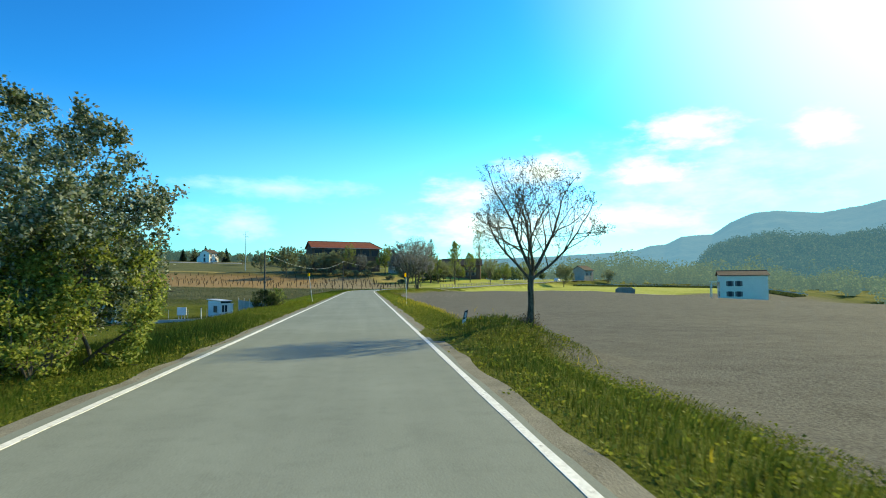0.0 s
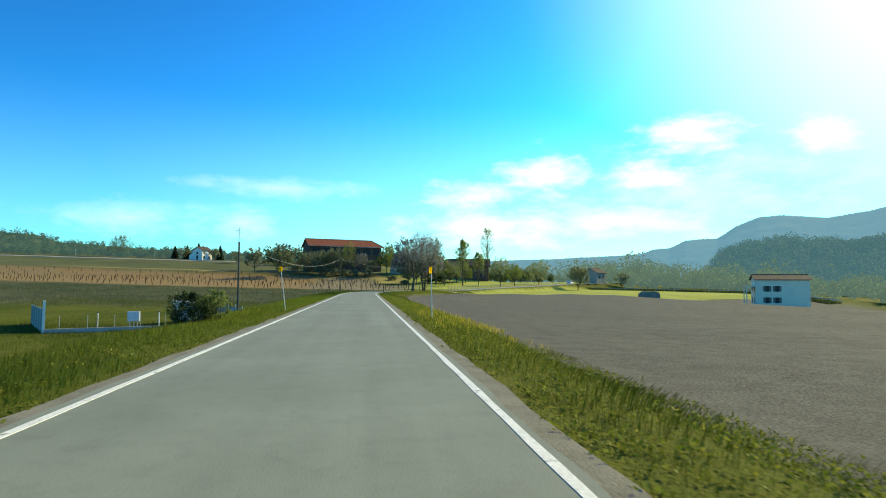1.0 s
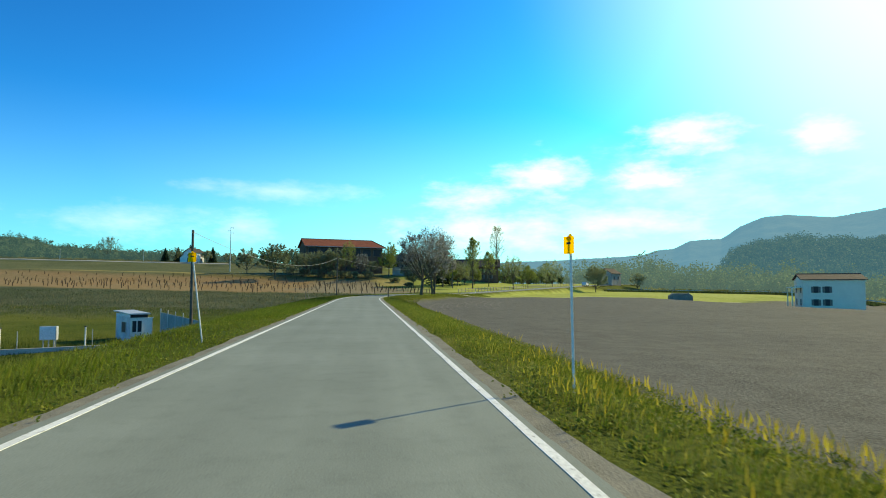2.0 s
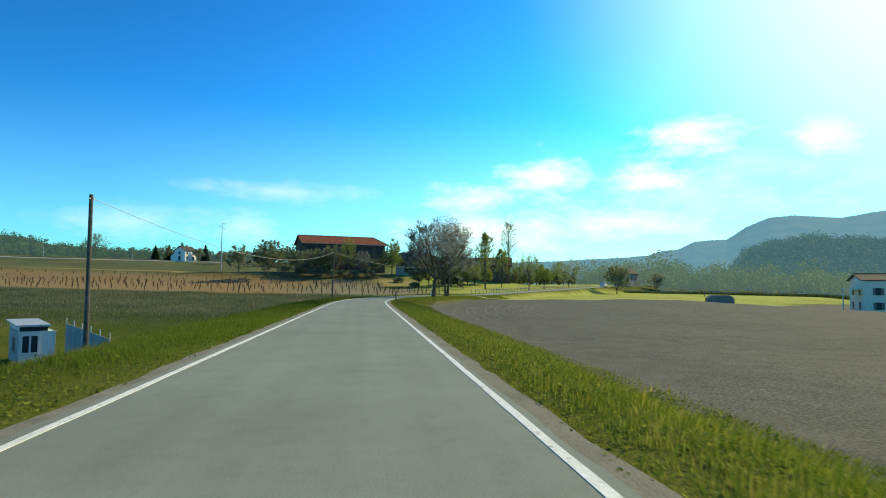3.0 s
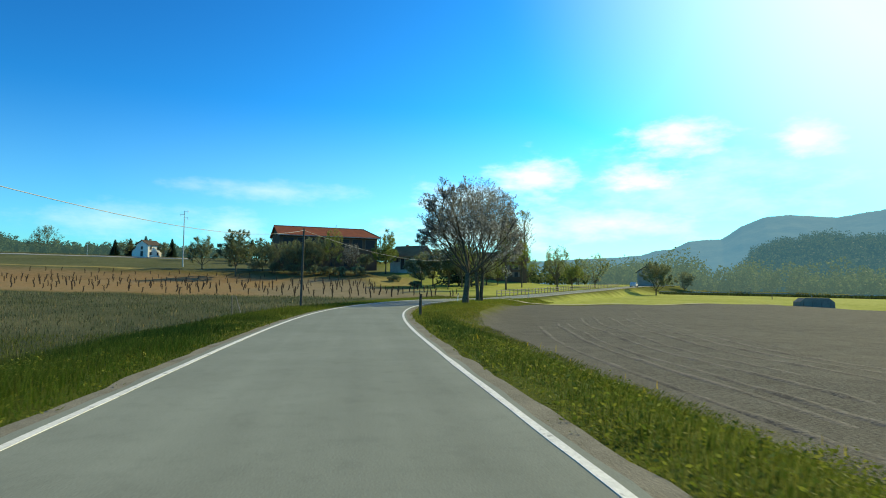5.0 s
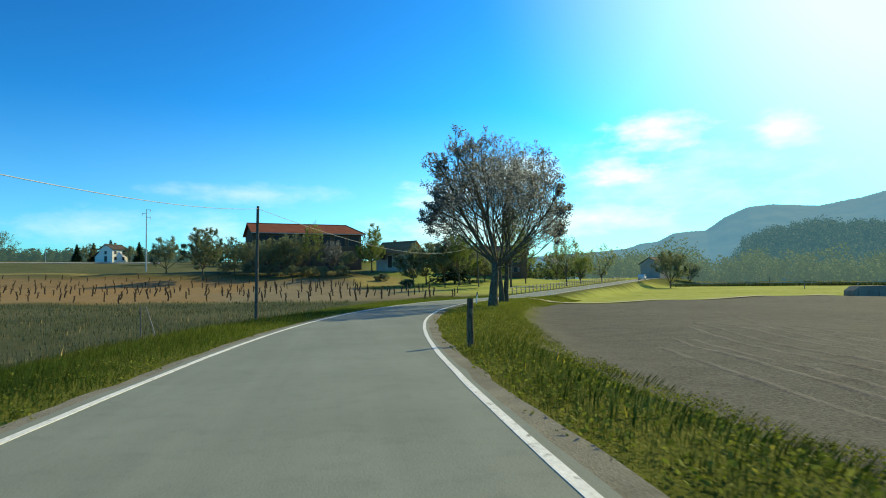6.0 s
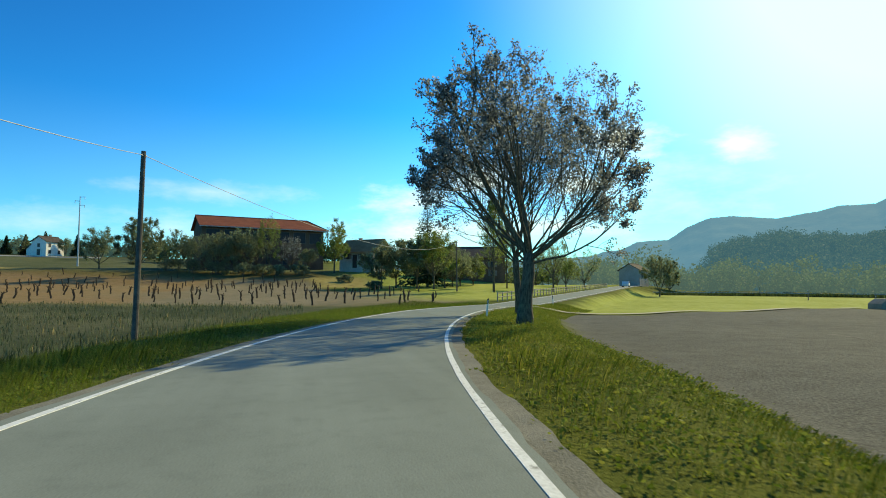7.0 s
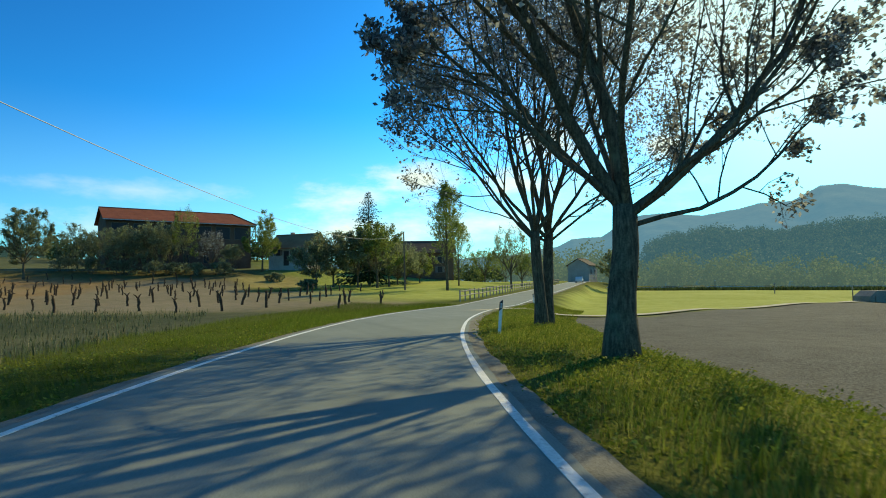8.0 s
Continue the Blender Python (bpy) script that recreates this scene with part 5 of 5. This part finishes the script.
stake = thing("field_stake", (-8.2, 131.0, land_at(-8.2, 131)), 0, "thin leaning wooden stake in weeds", "stake")
Geo().tube([(0.25, 0, -0.2), (0, 0, 0.8), (-0.3, 0, 1.75)], [0.035, 0.03, 0.025], 7).part("shaft", M["plaster"], stake)
Geo().tube([(-0.55, 0.1, -0.2), (-0.58, 0.1, 1.8)], [0.04, 0.035], 7).part("stay", M["oldwood"], stake)


# wooden rail fence along the far side of the bend
def rail_fence():
    ob = thing("rail_fence", (0, 0, 0), 0, "low sun-bleached wooden rail fence beside the road", "fence")
    last = None
    for k in range(54):
        s = 181 + k * 2.0
        i = int((s + 40) / 0.5)
        _, x, y, th = ROAD[i]
        e = -4.4
        p = Vector((x + e * math.cos(th), y - e * math.sin(th), 0))
        p.z = land_at(p.x, p.y)
        Geo().tube([p - Vector((0, 0, 0.3)), p + Vector((0, 0, 1.05))], 0.07, 7).part("post", M["pale_wood"], ob)
        if last is not None:
            for h in (0.5, 0.92):
                Geo().tube([last + Vector((0.02, -0.02, h)), p + Vector((0.02, -0.02, h))], 0.05, 6).part("rail", M["pale_wood"], ob)
        last = p


rail_fence()


def guard_rail():
    """A rail on posts beside the road that runs on behind the meadow, with dark undergrowth below it."""
    ob = thing("guard_rail", (0, 0, 0), 0, "long pale steel guard rail behind the meadow", "guard rail")
    last = None
    for k in range(34):
        a, d = radians(31.5 + k * 0.85), 182 + 4 * math.sin(k * 0.25)
        p = Vector((1.3 + d * math.sin(a), 106.5 + d * math.cos(a), 0))
        p.z = land_at(p.x, p.y)
        Geo().box((-0.06, -0.05, -0.3), (0.06, 0.05, 0.72), None, p).part("post", M["steel"], ob)
        if last is not None:
            g = Geo()
            for q in (last, p):
                g.v += [(q.x, q.y - 0.06, q.z + 0.42), (q.x, q.y - 0.14, q.z + 0.57), (q.x, q.y - 0.06, q.z + 0.74), (q.x, q.y + 0.02, q.z + 0.57)]
            g.f = [(0, 1, 5, 4), (1, 2, 6, 5), (2, 3, 7, 6), (3, 0, 4, 7)]
            g.part("rail", M["rail"], ob)
        last = p
    rng = np.random.default_rng(131)
    n = 14000
    a, d = np.radians(rng.uniform(31, 60, n)), rng.uniform(170, 181, n)
    x, y = 1.3 + d * np.sin(a), 106.5 + d * np.cos(a)
    blades("undergrowth", x, y, land(x, y) - 0.05, rng.uniform(0.2, 0.9, n), rng.uniform(0.15, 0.4, n), "dark undergrowth below the guard rail", "undergrowth", M["leaf_bush"], 132)


guard_rail()


def far_wall():
    v = Geo()
    xs = np.arange(-420, -62, 6.0)
    for x0, x1 in zip(xs[:-1], xs[1:]):
        y0, y1 = 343 + 0.02 * x0, 343 + 0.02 * x1
        z0, z1 = land_at(x0, y0), land_at(x1, y1)
        v.poly(((x0, y0, z0 - 0.3), (x1, y1, z1 - 0.3), (x1, y1, z1 + 0.15), (x0, y0, z0 + 0.15)))
        v.poly(((x0, y0, z0 + 0.15), (x1, y1, z1 + 0.15), (x1, y1 + 3.0, z1 + 0.5), (x0, y0 + 3.0, z0 + 0.5)))
    tagged(v.part("far_road_barrier", M["concrete"]), "long pale edge of the far road on the slope", "barrier", kind="structure")


far_wall()


def hay_bale_stack():
    ob = thing("covered_stack", (82, 180, land_at(82, 180)), -20, "low stack under a pale grey cover on the field edge", "stack")
    Geo().prism([(-2.9, -0.3), (2.9, -0.3), (2.8, 1.2), (1.9, 1.9), (-1.9, 1.9), (-2.8, 1.2)], -1.6, 1.6).part("cover", M["stone"], ob)
    for k in range(4):
        Geo().tube([(-2.2 + k * 1.45, -1.64, 0.0), (-2.2 + k * 1.45, -1.64, 1.2)], 0.05, 6).part("stay", M["oldwood"], ob)


hay_bale_stack()


def far_car(place, turn, paint, label):
    ob = thing("car", place, turn, label, "car", "far cars")
    Geo().prism([(-2.1, 0.3), (2.1, 0.3), (2.1, 0.8), (1.2, 0.95), (0.6, 1.45), (-1.2, 1.45), (-1.9, 0.95), (-2.1, 0.8)], -0.85, 0.85).part("body", M[paint], ob)
    Geo().prism([(-1.25, 0.98), (1.1, 0.98), (0.6, 1.38), (-1.1, 1.38)], -0.858, 0.858).part("side_glass", M["black"], ob)
    for x in (-1.35, 1.35):
        for y in (-0.8, 0.8):
            Geo().tube([(x, y - 0.1, 0.31), (x, y + 0.1, 0.31)], 0.31, 12).part("wheel", M["black"], ob)


far_car((-49.5, 360, land_at(-49.5, 360)), 15, "black", "dark parked car on the bank above the vineyard")
far_car((85.2, 256.4, float(np.interp(281, ROAD[:, 0], ROAD_Z)) + 0.0), 55, "white", "white car on the far road")

# ---- farm trees ----
FARM = [
    # x, y, height, radius, kind, leaves, label
    (-30.8, 248.3, 16.8 - land_at(-30.8, 248.3), 4.0, "leaf_dark", 11000, "round grey-green tree standing on the bank"),
    (-43.5, 265.5, 15.8 - land_at(-43.5, 265.5), 3.6, "leaf_dark", 5200, "small dark tree on the bank"),
    (9.3, 256, 12.4, 3.5, "leaf_green", 6400, "green tree beside the barn"),
    (-132, 364, 11.5, 7.0, "leaf_dark", 2600, "broad dark tree near the far road"),
    (-98, 360, 7.0, 3.0, "leaf_dark", 1500, "dark tree beside the white house"),
    (-78.6, 347, 6.4, 2.6, "leaf_dark", 2200, "tree beside the white house"),
    (-64, 330, 6.0, 3.0, "leaf_dark", 1300, "small tree on the slope"),
    (-20, 262, 8.8, 4.4, "leaf_dark", 4200, "dark leafy tree before the barn"),
    (-13, 259, 9.8, 4.2, "leaf_dark", 3000, "dark leafy tree before the barn"),
    (-8.5, 258, 10.2, 3.6, "leaf_dark", 3200, "leafy tree before the barn"),
    (-5.4, 256, 13.6, 2.3, "leaf_spring", 2600, "slim pale tree before the barn"),
    (-0.6, 259, 8.6, 2.6, "leaf_young", 1100, "half-bare grey tree before the barn"),
    (-26.5, 266, 9.6, 3.6, "leaf_dark", 3800, "dark tree at the barn's end"),
    (-16.5, 257, 8.8, 3.8, "leaf_dark", 3200, "dark leafy tree before the barn"),
    (-12.0, 256, 9.6, 3.4, "leaf_dark", 3000, "leafy tree before the barn"),
    (3.6, 257, 5.4, 2.6, "leaf_dark", 2000, "dark leafy tree before the barn"),
    (15.2, 216, 7.0, 3.6, "leaf_dark", 4200, "dark leafy orchard tree on grass"),
    (18.2, 219, 8.6, 4.2, "leaf_dark", 4800, "dark leafy orchard tree on grass"),
    (21.6, 217, 8.8, 3.8, "leaf_dark", 4400, "green leafy orchard tree on grass"),
    (24.2, 215, 9.6, 4.2, "leaf_green", 5200, "green leafy orchard tree on grass"),
    (28.0, 223, 8.2, 4.0, "leaf_dark", 4200, "dark leafy orchard tree on grass"),
    (30.8, 228, 7.4, 3.8, "leaf_dark", 3600, "dark leafy tree before the cottage"),
    (34.5, 236, 8.0, 4.0, "leaf_dark", 3600, "dark leafy tree before the cottage"),
    (38.5, 240, 6.0, 3.0, "leaf_green", 2600, "leafy tree before the cottage"),
    (126, 298, 8.0, 4.0, "leaf_dark", 2600, "dark tree beside the grey house"),
    (46, 214, 10.5, 2.6, "leaf_pale", 2000, "pale young tree on the lawn"),
    (54, 226, 6.2, 2.5, "leaf_green", 1800, "small round tree on the lawn"),
    (70, 250, 10.0, 4.0, "leaf_pale", 2200, "pale tree beside the far road"),
    (62, 262, 8.0, 4.2, "leaf_green", 2200, "leafy tree behind the lawn"),
    (80.5, 234, 9.0, 4.2, "leaf_dark", 6500, "dark round tree beside the far road"),
    (60, 285, 9.0, 5.0, "leaf_green", 2200, "leafy tree behind the lawn"),
    (78, 284, 9.0, 5.0, "leaf_green", 2200, "leafy tree behind the far road"),
]
for i, (x, y, h, r, leaf, n, label) in enumerate(FARM):
    slim = r < 3.0
    high = "orchard" in label or "lawn" in label or "beside the barn" in label or "standing" in label or "poplar" in label
    tree("farm_tree", (x, y, land_at(x, y)), label, 200 + i, h, r, 0.09 + 0.009 * h, h * (0.24 if high else 0.14), int(n * 3.6), 0.17 if slim else 0.2, leaf, kids=(5, 4, 4), last=3,
         scatter=0.45, limbs=10, low=h * 0.33 if high else h * 0.44, lift=0.07, group="farm trees", limb_r=0.5, tilts=(10, 45) if slim else (15, 75))
poplar((31.5, 204, land_at(31.5, 204)), "tall slim poplar with pale leaves", 401, 13.8, 2.5, 15000, 0.17, "leaf_spring", 0.16)
poplar((49, 250.6, land_at(49, 250.6)), "very tall half-bare poplar on the lawn", 402, 20.6, 2.6, 5000, 0.2, "leaf_pale")
poplar((40, 222, land_at(40, 222)), "slim young poplar on the lawn", 403, 10.0, 2.2, 9000, 0.17, "leaf_spring")
spruce((26.2, 230, land_at(26.2, 230)), "tall dark spruce above the orchard", 61, 18.6 - land_at(26.2, 230), 6.3)
for k, (x, y, h) in enumerate(((-97, 362, 7.5), (-92, 366, 9.0), (-78.5, 358, 8.0), (-104, 364, 7.0))):
    spruce((x, y, land_at(x, y)), "dark conifer beside the white house", 62 + k, h, h * 0.26)
for i, (x, y, r) in enumerate(((-16, 253, 3.2), (-10, 251.5, 3.0), (-4, 251, 2.8), (1.5, 252.5, 2.8), (11.0, 243, 1.8), (-22, 255, 3.2), (-27, 258, 3.0), (-7, 253, 2.6), (13.6, 212, 1.6))):
    shrub("farm_bush", (x, y, land_at(x, y)), "dark bush on the bank below the barn", 300 + i, r, r * 0.85, 3600, 0.2, "leaf_dark", "farm bushes")


# ---- vineyard ----
def vine_mesh(seed):
    rng = random.Random(seed)
    g = Geo()
    h = rng.uniform(0.6, 0.85)
    x, y, pts = 0.0, 0.0, []
    for i in range(5):
        pts.append((x, y, -0.1 + (h + 0.1) * i / 4))
        x, y = x + rng.uniform(-0.07, 0.09), y + rng.uniform(-0.07, 0.07)
    g.tube(pts, [0.10, 0.085, 0.08, 0.10, 0.085], 6)
    for s in (-1, 1, 0.4):
        a, b = Vector(pts[-1]), Vector(pts[-1]) + Vector((s * 0.1, s * rng.uniform(0.1, 0.35), rng.uniform(0.1, 0.3)))
        g.tube([a, a.lerp(b, 0.5) + Vector((0, 0, 0.05)), b], [0.05, 0.04, 0.025], 5)
    me = bpy.data.meshes.new("vine_stock")
    me.from_pydata(g.v, [], g.f)
    me.materials.append(M["vine_wood"])
    return me


def vineyard():
    """Two blocks of rows: an orange one that runs away to the north-west, and a grey one below the barn."""
    rng = random.Random(90)
    kinds = [vine_mesh(91 + k) for k in range(8)]
    places = []
    for turn, pitch, step, x0, x1, origin in ((-36, 3.3, 6.0, -200, -16, (-16, 176)), (14, 2.9, 5.6, -16, 40, (20, 170))):
        d = Vector((math.sin(radians(turn)), math.cos(radians(turn))))
        side = Vector((-d.y, d.x))
        for row in range(-40, 60):
            shift = rng.uniform(0, step)
            for k in range(-10, 34):
                p = Vector(origin) + side * (row * pitch + rng.uniform(-0.12, 0.12)) + d * (k * step + shift + rng.uniform(-0.5, 0.5))
                if not (x0 < p.x < x1 and 168 < p.y < 252) or rng.random() < 0.22:
                    continue
                places.append((p.x, p.y))
    xy = np.array(places)
    vine = zones(xy[:, 0], xy[:, 1], 0)[2]
    s, e, zr = beside_road(xy[:, 0], xy[:, 1])
    xy = xy[(vine > 0.45) & (e < -8)]
    xy = xy[np.argsort(np.hypot(xy[:, 0] + 6, xy[:, 1] - 172))]
    rest = Geo()
    for k, (x, y) in enumerate(xy.tolist()):
        z = land_at(x, y)
        if k < 290:
            ob = new("vine_stock", kinds[rng.randrange(8)])
            sc = rng.uniform(0.95, 1.45)
            ob.matrix_world = pose(x, y, z, 0, rng.uniform(-7, 7), rng.uniform(-30, 30)) @ Matrix.Diagonal((sc * 0.9, sc * 0.9, sc, 1))
            tagged(ob, "gnarled leafless vine stock in bare earth", "vine", "vineyard rows")
        else:
            h = rng.uniform(0.8, 1.3)
            rest.tube([(x, y, z - 0.1), (x + rng.uniform(-0.1, 0.1), y, z + h * 0.6), (x + rng.uniform(-0.25, 0.25), y, z + h)], [0.10, 0.09, 0.05], 5)
    tagged(rest.part("far_vines", M["vine_wood"]), "rows of leafless vine stocks on reddish earth", "vines", kind="stuff")


vineyard()


# ---- furrows in the ploughed field by the bend ----
def furrows():
    """Curved ridges that the plough threw up where it turned at the bend."""
    g = Geo()
    for k in range(9):
        x0 = 7.4 + k * 1.05 + 0.7 * noise.noise((k * 3.7, 1, 1))
        first = 86 + 9 * noise.noise((k * 1.9, 4, 2)) + k * 1.4
        n = 46 + k
        xy = []
        for j in range(n):
            y = first + j * 0.8
            xy.append((x0 + 0.02 * (y - 97) + 0.0047 * max(y - 90, 0) ** 2 + 0.10 * noise.noise((k, y * 0.3, 0)), y))
        xy = np.array(xy)
        z, e = land(xy[:, 0], xy[:, 1]), beside_road(xy[:, 0], xy[:, 1])[1]
        row = [(x, y, h) for (x, y), h, q in zip(xy.tolist(), z, e) if q > 6.7]
        for j, (x, y, h) in enumerate(row):
            ends = min(1.0, j / 6, (len(row) - 1 - j) / 6)
            top = ends * (0.025 + 0.055 * noise.noise((x * 2, y * 0.8, 3)))
            m = len(g.v)
            g.v += [(x - 0.26, y, h - 0.05), (x - 0.08, y, h + top - 0.05 * (1 - ends)), (x + 0.08, y, h + top * 0.9 - 0.05 * (1 - ends)), (x + 0.28, y, h - 0.05)]
            if j:
                g.f += [(m - 4 + c, m - 3 + c, m + 1 + c, m + c) for c in range(3)]
    tagged(g.part("furrow_ridges", M["soil"], smooth=True), "dry ridges of ploughed brown earth", "furrows", kind="stuff")


furrows()


# ---- pale track between the ploughed field and the meadow, posts in the meadow ----
def track(name, pts, width, label):
    v, f = [], []
    for k, (x, y) in enumerate(pts):
        x2, y2 = pts[min(k + 1, len(pts) - 1)]
        x1, y1 = pts[max(k - 1, 0)]
        d = Vector((y1 - y2, x2 - x1)).normalized() * width / 2
        w = 1 + 0.25 * noise.noise((x * 0.3, y * 0.3, 2))
        for q in (-1, 1):
            px, py = x + d.x * q * w, y + d.y * q * w
            v.append((px, py, land_at(px, py) + 0.09))
    f = [(2 * k, 2 * k + 1, 2 * k + 3, 2 * k + 2) for k in range(len(pts) - 1)]
    return tagged(mesh_object(name, v, f, M["dust"]), label, "track", kind="structure")


track("farm_track", [(16 + 1.5 * k, 151.5 + 0.32 * (16 + 1.5 * k) + 0.4 * math.sin(k * 0.4)) for k in range(58)], 1.0, "narrow pale dirt track along the meadow")
for x, y, h in ((114, 242, 2.2), (95, 208, 1.8), (90, 190, 2.0)):
    ob = thing("meadow_post", (x, y, land_at(x, y)), 0, "thin dark post standing in the meadow", "post", "meadow posts")
    Geo().tube([(0, 0, -0.3), (0.02, 0, h)], [0.09, 0.07], 8).part("stake", M["oldwood"], ob)
    Geo().tube([(0.02, 0, h), (0.02, 0, h + 0.12)], [0.10, 0.05], 8).part("cap", M["steel"], ob)
